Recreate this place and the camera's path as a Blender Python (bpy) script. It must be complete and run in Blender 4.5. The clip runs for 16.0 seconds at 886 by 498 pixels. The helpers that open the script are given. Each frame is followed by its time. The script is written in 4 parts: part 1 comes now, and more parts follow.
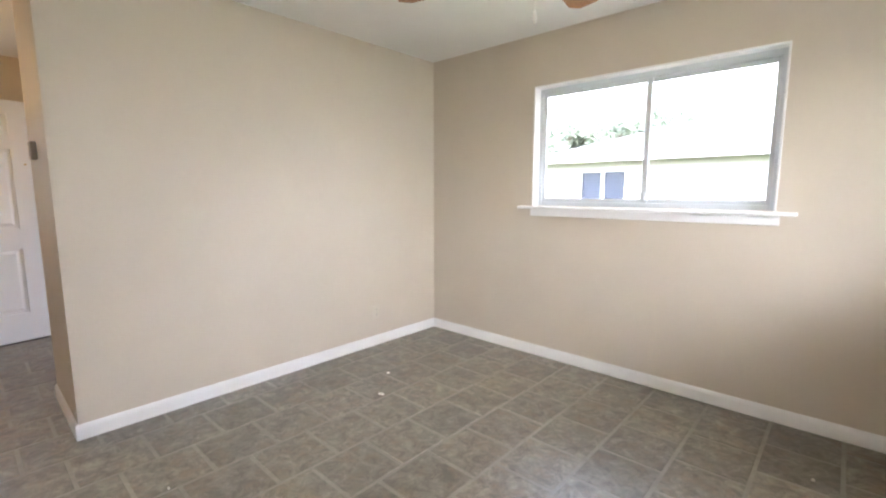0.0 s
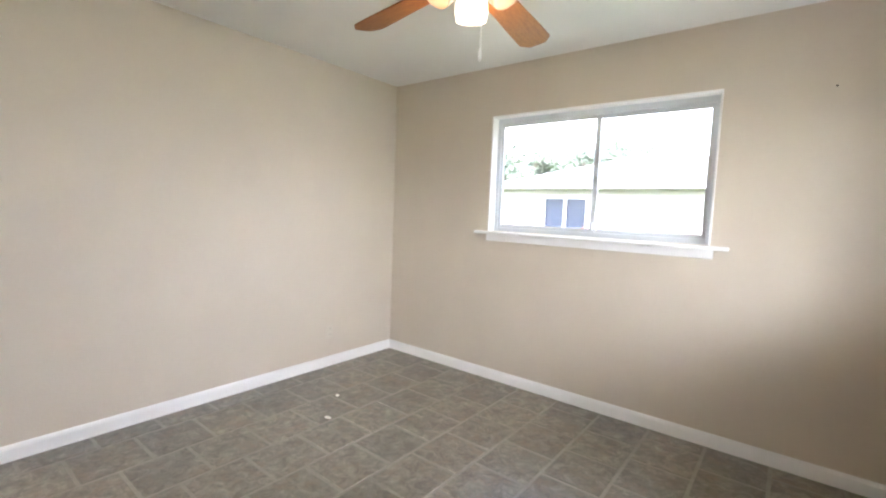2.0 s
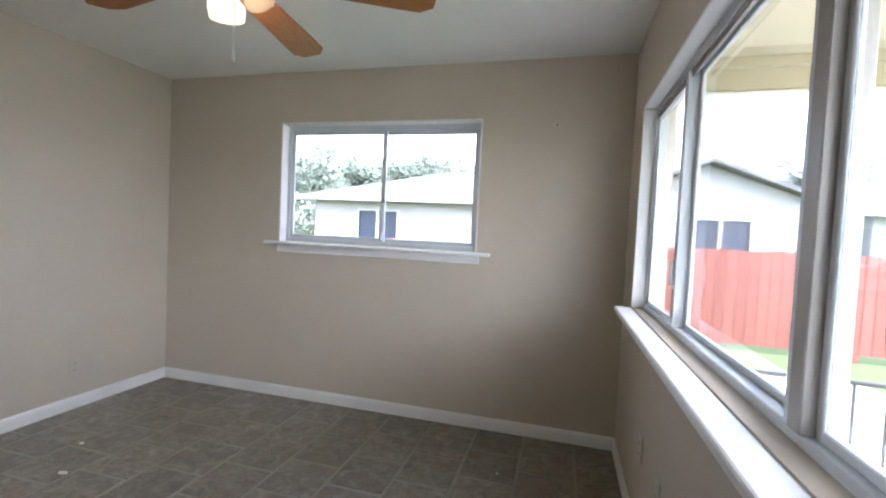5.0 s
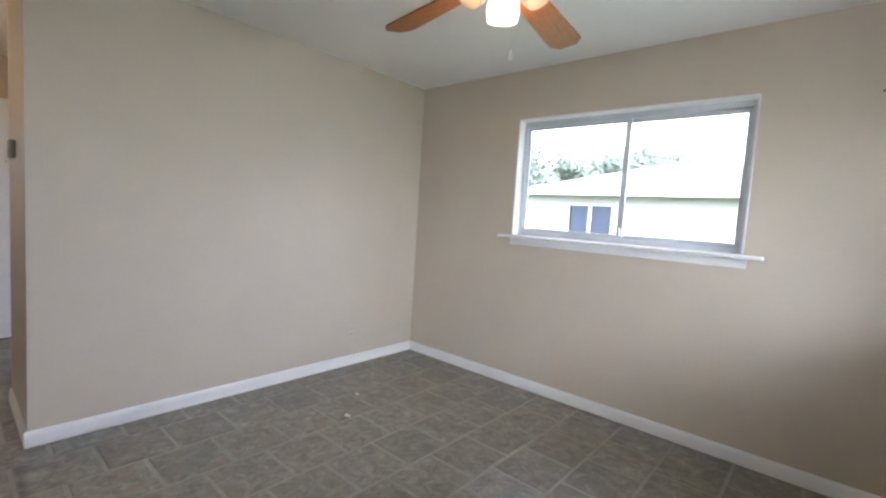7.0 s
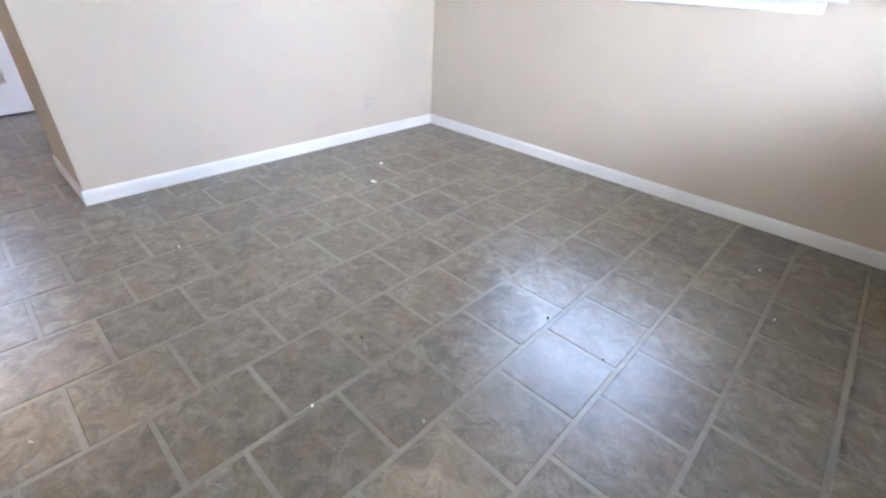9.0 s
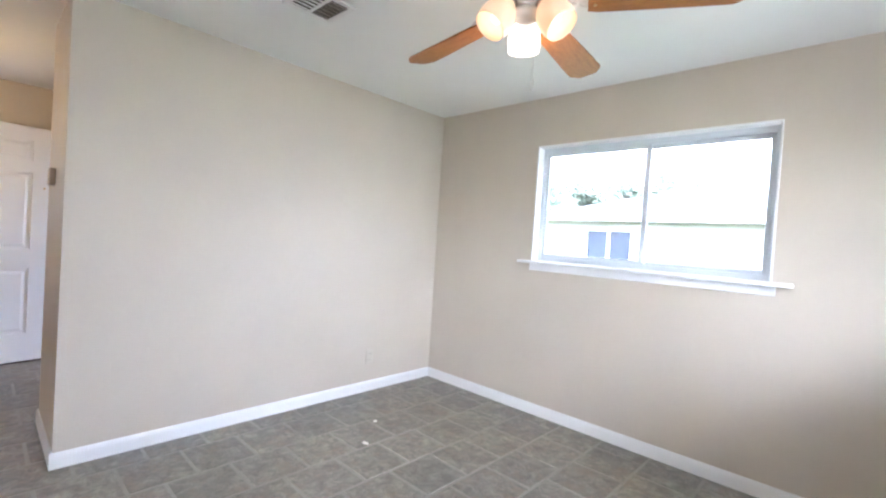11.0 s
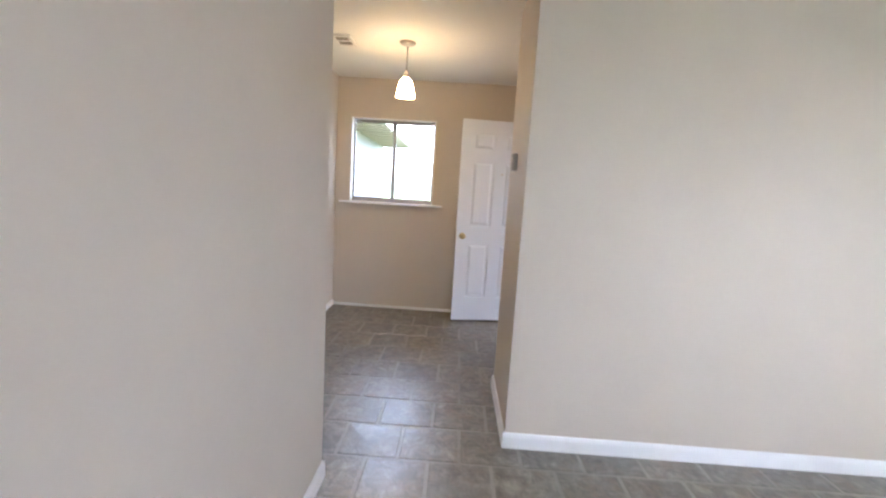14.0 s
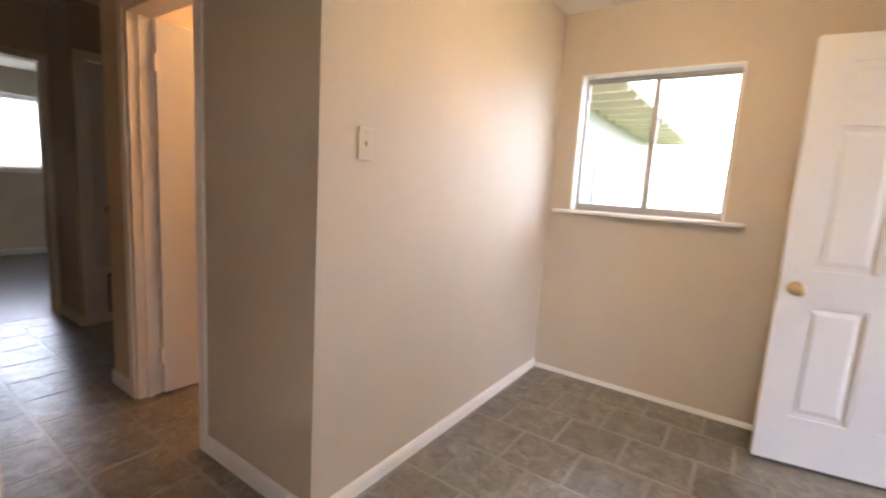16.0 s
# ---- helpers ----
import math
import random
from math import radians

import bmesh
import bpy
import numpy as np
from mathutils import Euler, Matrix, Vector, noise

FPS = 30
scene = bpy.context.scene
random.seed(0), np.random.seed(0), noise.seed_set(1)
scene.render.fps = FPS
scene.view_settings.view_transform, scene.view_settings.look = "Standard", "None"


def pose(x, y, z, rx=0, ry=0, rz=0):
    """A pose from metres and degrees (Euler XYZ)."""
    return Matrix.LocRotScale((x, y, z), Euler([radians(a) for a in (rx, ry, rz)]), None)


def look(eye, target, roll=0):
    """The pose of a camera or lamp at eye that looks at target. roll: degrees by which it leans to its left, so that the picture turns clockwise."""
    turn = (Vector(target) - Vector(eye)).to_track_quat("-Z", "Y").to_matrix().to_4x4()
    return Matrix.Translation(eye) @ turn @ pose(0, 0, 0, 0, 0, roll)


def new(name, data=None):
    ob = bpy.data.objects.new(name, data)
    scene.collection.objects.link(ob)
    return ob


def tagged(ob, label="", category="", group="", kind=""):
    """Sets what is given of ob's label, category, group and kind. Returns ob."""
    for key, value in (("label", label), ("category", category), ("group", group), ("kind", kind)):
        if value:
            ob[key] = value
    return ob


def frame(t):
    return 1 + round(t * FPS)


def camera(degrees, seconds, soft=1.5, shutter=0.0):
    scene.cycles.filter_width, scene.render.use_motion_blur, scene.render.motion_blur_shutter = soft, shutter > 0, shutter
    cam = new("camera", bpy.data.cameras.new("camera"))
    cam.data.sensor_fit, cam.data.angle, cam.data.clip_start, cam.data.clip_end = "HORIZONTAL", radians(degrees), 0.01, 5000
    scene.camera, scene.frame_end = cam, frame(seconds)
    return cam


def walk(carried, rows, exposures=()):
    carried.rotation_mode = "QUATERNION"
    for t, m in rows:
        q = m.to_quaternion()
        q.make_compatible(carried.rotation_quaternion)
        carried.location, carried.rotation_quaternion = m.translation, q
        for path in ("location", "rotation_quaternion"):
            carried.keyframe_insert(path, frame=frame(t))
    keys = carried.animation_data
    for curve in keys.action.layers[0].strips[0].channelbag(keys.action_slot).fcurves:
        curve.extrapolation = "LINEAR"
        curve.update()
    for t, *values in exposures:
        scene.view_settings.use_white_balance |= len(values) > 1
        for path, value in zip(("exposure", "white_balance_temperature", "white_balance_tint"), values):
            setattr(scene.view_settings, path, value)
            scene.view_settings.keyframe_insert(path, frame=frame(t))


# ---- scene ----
cam = camera(90.2, 16.0, soft=2.1, shutter=0.4)
PATH = [
    (0, (2.866, -3.0, 1.292), (1.526, -1.538, 1.034), -0.0),
    (0.5, (2.905, -3.0, 1.303), (1.624, -1.477, 1.102), 1.1),
    (1, (2.945, -2.985, 1.289), (1.815, -1.354, 1.039), 3.9),
    (1.5, (2.944, -2.976, 1.313), (1.72, -1.404, 1.139), 3.7),
    (2, (2.945, -2.96, 1.317), (1.71, -1.396, 1.15), 2.3),
    (2.5, (2.953, -2.958, 1.312), (1.741, -1.373, 1.179), 3.3),
    (3, (3.038, -2.914, 1.31), (2.184, -1.108, 1.229), 3.7),
    (3.2, (3.078, -2.909, 1.304), (2.397, -1.029, 1.248), 3.7),
    (5.3, (3.134, -2.901, 1.319), (2.609, -0.973, 1.238), 2.7),
    (5.5, (3.111, -2.913, 1.324), (2.482, -1.017, 1.237), 2.7),
    (6, (3.038, -2.933, 1.318), (2.112, -1.162, 1.239), 2.9),
    (6.5, (2.963, -2.953, 1.311), (1.772, -1.348, 1.241), 3.2),
    (7, (2.933, -2.964, 1.3), (1.622, -1.462, 1.148), 3.6),
    (7.5, (2.92, -2.956, 1.282), (1.638, -1.497, 0.804), 3.5),
    (8, (2.917, -2.952, 1.229), (1.691, -1.575, 0.456), 3.6),
    (8.5, (2.926, -2.964, 1.189), (1.773, -1.657, 0.208), 3.5),
    (9, (2.925, -2.972, 1.178), (1.786, -1.707, 0.128), 3.2),
    (9.5, (2.915, -2.966, 1.202), (1.739, -1.662, 0.246), 3.2),
    (10, (2.907, -2.969, 1.291), (1.616, -1.554, 0.714), 3.1),
    (10.2, (2.922, -2.986, 1.274), (1.599, -1.533, 0.902), 2.6),
    (12.3, (2.919, -2.976, 1.378), (1.507, -1.561, 1.453), 3.0),
    (12.5, (2.878, -2.991, 1.384), (1.389, -1.656, 1.417), 3.0),
    (13, (2.737, -3.062, 1.359), (0.938, -2.193, 1.27), 2.9),
    (13.3, (2.593, -3.063, 1.283), (0.669, -2.549, 1.1), 3.0),
    (13.5, (2.508, -3.046, 1.288), (0.549, -2.709, 1.074), 2.8),
    (14, (2.191, -3.013, 1.321), (0.208, -3.067, 1.061), 3.5),
    (14.5, (1.761, -3.054, 1.272), (-0.221, -3.186, 1.035), 2.4),
    (15, (1.293, -3.028, 1.28), (-0.669, -3.258, 0.967), 1.4),
    (15.5, (0.818, -3.011, 1.265), (-1.031, -3.674, 0.888), 4.4),
    (15.8, (0.536, -3.147, 1.251), (-1.196, -4.107, 0.973), 3.1),
    (16, (0.419, -3.165, 1.258), (-1.214, -4.287, 0.982), 3.6),
]
EXPOSURE = [
    (0, 4.18, 6050, 15), (3.2, 4.15, 5850, 14), (5.3, 3.15, 5600, 14), (6.5, 3.45, 5650, 14), (7.5, 3.8, 5450, 14), (8.2, 4.05, 5350, 14), (9.0, 4.55, 5250, 15),
    (10.2, 4.7, 5250, 15), (12.3, 3.8, 5600, 15), (13.3, 3.8, 5700, 16), (14.0, 4.22, 5450, 15), (14.5, 4.15, 5550, 16), (15.0, 4.2, 5650, 17), (15.5, 4.25, 5850, 17), (16, 4.6, 6150, 18)]
walk(cam, [(t, look(eye, target, roll)) for t, eye, target, roll in PATH], EXPOSURE)

# ---- light: overcast day outside, warm lamps inside ----
world = bpy.data.worlds.new("sky")
scene.world = world
world.use_nodes = True
wn = world.node_tree
sky = wn.nodes.new("ShaderNodeTexSky")
sky.sky_type = "NISHITA"
sky.sun_disc = False
sky.sun_elevation = radians(50)
sky.sun_rotation = radians(123)
sky.air_density = 1.0
sky.dust_density = 3.5
sky.ozone_density = 0.6
back = wn.nodes["Background"]
back.inputs["Strength"].default_value = 0.15
cloud = wn.nodes.new("ShaderNodeHueSaturation")   # a bright veil of cloud: paler and lighter than a clear sky
cloud.inputs["Saturation"].default_value = 0.42
cloud.inputs["Value"].default_value = 1.7
wn.links.new(sky.outputs["Color"], cloud.inputs["Color"])
wn.links.new(cloud.outputs["Color"], back.inputs["Color"])
sun = new("sun", bpy.data.lights.new("sun", "SUN"))
sun.data.energy = 0.15
sun.data.angle = radians(48)
sun.data.color = (0.92, 0.96, 1.0)
sun.matrix_world = look((10, -6.6, 4.9), (0, 0, 0))



# ---- materials ----
def material(name, rough=0.6, metal=0.0):
    m = bpy.data.materials.new(name)
    m.use_nodes = True
    n = m.node_tree.nodes
    b = n["Principled BSDF"]
    b.inputs["Roughness"].default_value = rough
    b.inputs["Metallic"].default_value = metal
    return m, m.node_tree, b


def noise_node(nt, scale, detail=4.0, rough=0.55, world_space=True, stretch=None):
    """A noise texture in metres, with an optional stretch."""
    tex = nt.nodes.new("ShaderNodeTexNoise")
    tex.inputs["Scale"].default_value = scale
    tex.inputs["Detail"].default_value = detail
    tex.inputs["Roughness"].default_value = rough
    if world_space:
        src = nt.nodes.new("ShaderNodeNewGeometry").outputs["Position"]
    else:
        src = nt.nodes.new("ShaderNodeTexCoord").outputs["Object"]
    if stretch:
        mp = nt.nodes.new("ShaderNodeMapping")
        mp.inputs["Scale"].default_value = stretch
        nt.links.new(src, mp.inputs["Vector"])
        src = mp.outputs["Vector"]
    nt.links.new(src, tex.inputs["Vector"])
    return tex


def ramp(nt, fac, stops):
    r = nt.nodes.new("ShaderNodeValToRGB")
    band = r.color_ramp
    band.elements[0].position, band.elements[0].color = stops[0][0], (*stops[0][1], 1)
    band.elements[1].position, band.elements[1].color = stops[-1][0], (*stops[-1][1], 1)
    for p, c in stops[1:-1]:
        band.elements.new(p).color = (*c, 1)
    nt.links.new(fac, r.inputs["Fac"])
    return r


def mix(nt, fac, a, b, mode="MIX"):
    m = nt.nodes.new("ShaderNodeMix")
    m.data_type = "RGBA"
    m.blend_type = mode
    for sock, v in ((m.inputs[0], fac), (m.inputs[6], a), (m.inputs[7], b)):
        if isinstance(v, (int, float)):
            sock.default_value = v
        elif isinstance(v, tuple):
            sock.default_value = (*v, 1)
        else:
            nt.links.new(v, sock)
    return m.outputs[2]


def bump(nt, b, height, strength, distance):
    k = nt.nodes.new("ShaderNodeBump")
    k.inputs["Strength"].default_value = strength
    k.inputs["Distance"].default_value = distance
    nt.links.new(height, k.inputs["Height"])
    nt.links.new(k.outputs["Normal"], b.inputs["Normal"])


def painted(name, colour, rough=0.5, grain=0.05, texture=90.0, depth=0.0012, wear=None, metal=0.0):
    """Paint or another plain finish: faint patches, fine relief, optional scuffs of another colour."""
    m, nt, b = material(name, rough, metal)
    big = noise_node(nt, 1.3, 3)
    small = noise_node(nt, 34, 5)
    lo = tuple(c * (1 - grain) for c in colour)
    hi = tuple(min(1, c * (1 + grain * 0.6)) for c in colour)
    col = ramp(nt, big.outputs["Fac"], [(0.3, lo), (0.7, hi)]).outputs["Color"]
    col = mix(nt, 0.12, col, ramp(nt, small.outputs["Fac"], [(0.35, lo), (0.65, hi)]).outputs["Color"])
    if wear:
        spots = noise_node(nt, 5.5, 8, 0.7)
        f = ramp(nt, spots.outputs["Fac"], [(0.66, (0, 0, 0)), (0.72, (1, 1, 1))]).outputs["Color"]
        col = mix(nt, f, col, wear)
    nt.links.new(col, b.inputs["Base Color"])
    relief = noise_node(nt, texture, 3)
    bump(nt, b, relief.outputs["Fac"], 0.35, depth)
    return m


WALL = painted("beige_wall_paint", (0.60, 0.526, 0.430), 0.58, 0.05, 70, 0.0025)
CEIL = painted("ceiling_paint", (0.84, 0.83, 0.79), 0.75, 0.03, 120, 0.003)
TRIM = painted("white_trim_paint", (0.86, 0.85, 0.84), 0.35, 0.05, 30, 0.0006)
DOORPAINT = painted("white_door_paint", (0.74, 0.745, 0.76), 0.33, 0.03, 22, 0.0008)
ALU = painted("aluminium_frame", (0.66, 0.69, 0.72), 0.38, 0.08, 50, 0.0003, metal=0.12)
ALUDARK = painted("bronze_aluminium", (0.40, 0.37, 0.34), 0.4, 0.1, 50, 0.0003, metal=0.2)
NICKEL = painted("brushed_nickel", (0.52, 0.48, 0.43), 0.3, 0.1, 60, 0.0002, metal=1.0)
BRASS = painted("worn_brass", (0.55, 0.42, 0.22), 0.28, 0.15, 60, 0.0002, metal=1.0)
DARK = painted("dark_cavity", (0.05, 0.045, 0.04), 0.8, 0.1)
DUCT = painted("duct_sheet", (0.16, 0.14, 0.12), 0.6, 0.2)
PLASTIC = painted("ivory_plastic", (0.60, 0.54, 0.44), 0.35, 0.02, 20, 0.0001)
TAUPE = painted("taupe_plastic", (0.36, 0.31, 0.26), 0.45, 0.06, 20, 0.0002)
JAMBWOOD = painted("tan_door_frame", (0.42, 0.24, 0.12), 0.5, 0.2, 40, 0.0006, wear=(0.6, 0.5, 0.4))
HOUSETRIM = painted("weathered_white_trim", (0.36, 0.35, 0.345), 0.6, 0.1, 30, 0.001)
WHITEMETAL = painted("white_enamel", (0.78, 0.76, 0.72), 0.3, 0.04, 20, 0.0003)
CONCRETE = painted("patio_concrete", (0.38, 0.37, 0.355), 0.85, 0.12, 60, 0.003, wear=(0.27, 0.26, 0.25))
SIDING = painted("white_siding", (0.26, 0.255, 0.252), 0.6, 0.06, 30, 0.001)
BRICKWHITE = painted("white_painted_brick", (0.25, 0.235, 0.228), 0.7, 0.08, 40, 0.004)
SHINGLE = painted("grey_shingle", (0.12, 0.12, 0.122), 0.9, 0.25, 14, 0.01)
SCREEN = painted("blue_grey_screen", (0.022, 0.028, 0.048), 0.35, 0.2, 60, 0.0004)
PORCH = painted("cream_porch_paint", (0.52, 0.46, 0.33), 0.6, 0.06, 40, 0.001)
IRON = painted("black_iron", (0.02, 0.02, 0.022), 0.45, 0.2, 50, 0.0005, metal=0.3)
PAPER = painted("white_scrap", (0.82, 0.80, 0.76), 0.7, 0.05, 50, 0.0005)
GRIT = painted("dark_grit", (0.05, 0.045, 0.04), 0.8, 0.2, 60, 0.0005)
BARK = painted("bark", (0.12, 0.09, 0.07), 0.9, 0.3, 25, 0.01)
BEDFLOOR = painted("grey_laminate", (0.15, 0.14, 0.14), 0.3, 0.2, 20, 0.0004)


def fence_material():
    m, nt, b = material("red_stained_fence", 0.75)
    grain = noise_node(nt, 9, 6, 0.6, stretch=(1, 1, 0.12))
    info = nt.nodes.new("ShaderNodeObjectInfo")
    col = ramp(nt, grain.outputs["Fac"], [(0.3, (0.140, 0.036, 0.025)), (0.7, (0.200, 0.058, 0.042))]).outputs["Color"]
    tone = ramp(nt, info.outputs["Random"], [(0.0, (0.92, 0.92, 0.92)), (1.0, (1.05, 1.05, 1.05))]).outputs["Color"]
    nt.links.new(mix(nt, 1.0, col, tone, "MULTIPLY"), b.inputs["Base Color"])
    bump(nt, b, grain.outputs["Fac"], 0.5, 0.004)
    return m


def oak_material():
    m, nt, b = material("oak_fan_blade", 0.48)
    grain = noise_node(nt, 7, 7, 0.62, world_space=False, stretch=(1, 9, 9))
    fine = noise_node(nt, 40, 4, 0.6, world_space=False, stretch=(1, 14, 14))
    col = ramp(nt, grain.outputs["Fac"], [(0.25, (0.17, 0.062, 0.012)), (0.5, (0.33, 0.130, 0.026)), (0.75, (0.43, 0.185, 0.042))]).outputs["Color"]
    col = mix(nt, 0.35, col, ramp(nt, fine.outputs["Fac"], [(0.4, (0.16, 0.05, 0.010)), (0.6, (0.44, 0.18, 0.038))]).outputs["Color"])
    nt.links.new(col, b.inputs["Base Color"])
    bump(nt, b, fine.outputs["Fac"], 0.2, 0.0006)
    return m


def vinyl_tile_material():
    """Slate-look vinyl: grey-green and rust clouds, dark flecks, a soft sheen."""
    m, nt, b = material("slate_look_vinyl", 0.3)
    b.inputs["Specular IOR Level"].default_value = 1.0
    b.inputs["IOR"].default_value = 1.75
    geo = nt.nodes.new("ShaderNodeNewGeometry")
    info = nt.nodes.new("ShaderNodeObjectInfo")
    shift = nt.nodes.new("ShaderNodeVectorMath")
    shift.operation = "ADD"
    scale = nt.nodes.new("ShaderNodeVectorMath")
    scale.operation = "SCALE"
    scale.inputs[0].default_value = (37.0, 19.0, 53.0)
    nt.links.new(info.outputs["Random"], scale.inputs["Scale"])
    nt.links.new(geo.outputs["Position"], shift.inputs[0])
    nt.links.new(scale.outputs["Vector"], shift.inputs[1])

    def cloud(s, d, r, distort=0.0):
        t = nt.nodes.new("ShaderNodeTexNoise")
        t.inputs["Scale"].default_value = s
        t.inputs["Detail"].default_value = d
        t.inputs["Roughness"].default_value = r
        t.inputs["Distortion"].default_value = distort
        nt.links.new(shift.outputs["Vector"], t.inputs["Vector"])
        return t.outputs["Fac"]

    base = ramp(nt, cloud(13, 10, 0.80, 0.6), [(0.38, (0.060, 0.050, 0.035)), (0.45, (0.102, 0.088, 0.064)), (0.51, (0.166, 0.146, 0.111)), (0.57, (0.224, 0.200, 0.156)), (0.65, (0.310, 0.282, 0.228))]).outputs["Color"]
    rust = ramp(nt, cloud(9, 8, 0.7), [(0.50, (0, 0, 0)), (0.62, (0.6, 0.6, 0.6))]).outputs["Color"]
    col = mix(nt, rust, base, (0.183, 0.120, 0.067))
    green = ramp(nt, cloud(7, 7, 0.66), [(0.51, (0, 0, 0)), (0.62, (0.45, 0.45, 0.45))]).outputs["Color"]
    col = mix(nt, green, col, (0.123, 0.127, 0.095))
    vein = ramp(nt, cloud(22, 10, 0.82, 0.7), [(0.39, (0.9, 0.9, 0.9)), (0.45, (0, 0, 0))]).outputs["Color"]
    col = mix(nt, vein, col, (0.089, 0.077, 0.056))
    tone = ramp(nt, info.outputs["Random"], [(0.0, (0.84, 0.84, 0.84)), (1.0, (1.14, 1.12, 1.08))]).outputs["Color"]
    nt.links.new(mix(nt, 1.0, col, tone, "MULTIPLY"), b.inputs["Base Color"])
    rr = ramp(nt, noise_node(nt, 6, 5, 0.6).outputs["Fac"], [(0.3, (0.32, 0.32, 0.32)), (0.7, (0.42, 0.42, 0.42))]).outputs["Color"]
    nt.links.new(rr, b.inputs["Roughness"])
    bump(nt, b, noise_node(nt, 40, 7, 0.7).outputs["Fac"], 0.45, 0.0014)
    return m


def grout_material():
    m, nt, b = material("tile_joint_vinyl", 0.42)
    b.inputs["Specular IOR Level"].default_value = 1.0
    b.inputs["IOR"].default_value = 1.75
    n1 = noise_node(nt, 22, 6, 0.65)
    n2 = noise_node(nt, 2.0, 3)
    col = ramp(nt, n1.outputs["Fac"], [(0.3, (0.231, 0.207, 0.167)), (0.7, (0.316, 0.289, 0.239))]).outputs["Color"]
    dirt = ramp(nt, n2.outputs["Fac"], [(0.35, (0.72, 0.70, 0.68)), (0.65, (1, 1, 1))]).outputs["Color"]
    nt.links.new(mix(nt, 1.0, col, dirt, "MULTIPLY"), b.inputs["Base Color"])
    bump(nt, b, n1.outputs["Fac"], 0.3, 0.001)
    return m


def grass_material():
    m, nt, b = material("lawn", 0.9)
    n1 = noise_node(nt, 0.8, 5)
    n2 = noise_node(nt, 40, 5, 0.7)
    col = ramp(nt, n1.outputs["Fac"], [(0.3, (0.05, 0.09, 0.025)), (0.7, (0.12, 0.17, 0.05))]).outputs["Color"]
    col = mix(nt, 0.4, col, ramp(nt, n2.outputs["Fac"], [(0.3, (0.03, 0.06, 0.015)), (0.7, (0.16, 0.19, 0.07))]).outputs["Color"])
    nt.links.new(col, b.inputs["Base Color"])
    bump(nt, b, n2.outputs["Fac"], 0.8, 0.02)
    return m


def leaf_material():
    m, nt, b = material("leaves", 0.6)
    geo = nt.nodes.new("ShaderNodeNewGeometry")
    col = ramp(nt, geo.outputs["Random Per Island"], [(0.0, (0.045, 0.062, 0.042)), (1.0, (0.12, 0.145, 0.105))]).outputs["Color"]
    nt.links.new(col, b.inputs["Base Color"])
    return m


def glass_material():
    m, nt, b = material("window_glass", 0.02)
    b.inputs["Base Color"].default_value = (0.97, 0.985, 0.98, 1)
    b.inputs["Transmission Weight"].default_value = 1.0
    b.inputs["IOR"].default_value = 1.45
    return m


def glow_material(name, colour, strength):
    """Frosted glass of a lamp that is switched on."""
    m, nt, b = material(name, 0.35)
    b.inputs["Base Color"].default_value = (0.62, 0.56, 0.46, 1)
    b.inputs["Emission Color"].default_value = (*colour, 1)
    b.inputs["Emission Strength"].default_value = strength
    return m


FENCE = fence_material()
OAK = oak_material()
TILE = vinyl_tile_material()
GROUT = grout_material()
LAWN = grass_material()
LEAF = leaf_material()
GLASS = glass_material()
FANGLOW = glow_material("fan_lamp_glass", (1.0, 0.50, 0.20), 0.040)
FANGLOW_BRIGHT = glow_material("fan_lamp_glass_bright", (1.0, 0.76, 0.48), 0.20)
FANBULB = glow_material("fan_bulb", (1.0, 0.70, 0.40), 1.05)
PENDGLOW = glow_material("pendant_glass", (1.0, 0.64, 0.27), 3.3)
BATHGLOW = glow_material("bath_lamp_glass", (1.0, 0.50, 0.18), 4.2)


# ---- building helpers ----
def bx(bm, x0, x1, y0, y1, z0, z1):
    vs = [bm.verts.new((x, y, z)) for x in (x0, x1) for y in (y0, y1) for z in (z0, z1)]
    for f in ((0, 1, 3, 2), (4, 6, 7, 5), (0, 4, 5, 1), (2, 3, 7, 6), (0, 2, 6, 4), (1, 5, 7, 3)):
        bm.faces.new([vs[i] for i in f])
    return vs


def block(x0, x1, y0, y1, z0, z1, soft=0.0, segments=1):
    bm = bmesh.new()
    bx(bm, min(x0, x1), max(x0, x1), min(y0, y1), max(y0, y1), min(z0, z1), max(z0, z1))
    if soft:
        bmesh.ops.bevel(bm, geom=bm.edges[:], offset=soft, segments=segments, affect="EDGES", profile=0.5)
    return bm


def lathe(profile, steps=24, cx=0.0, cy=0.0):
    """A turned body from (radius, z) pairs about the upright axis."""
    bm = bmesh.new()
    rings = []
    for r, z in profile:
        rings.append([bm.verts.new((cx + r * math.cos(2 * math.pi * i / steps), cy + r * math.sin(2 * math.pi * i / steps), z)) for i in range(steps)])
    for a, b in zip(rings, rings[1:]):
        for i in range(steps):
            j = (i + 1) % steps
            bm.faces.new((a[i], a[j], b[j], b[i]))
    for ring, flip in ((rings[0], True), (rings[-1], False)):
        if sum((v.co - ring[0].co).length for v in ring) > 1e-4:
            bm.faces.new(list(reversed(ring)) if flip else ring)
    bmesh.ops.recalc_face_normals(bm, faces=bm.faces[:])
    return bm


def finish(bm, name, mat, smooth=False):
    me = bpy.data.meshes.new(name)
    bmesh.ops.recalc_face_normals(bm, faces=bm.faces[:])
    bm.to_mesh(me)
    bm.free()
    me.materials.append(mat)
    if smooth:
        for p in me.polygons:
            p.use_smooth = True
    return me


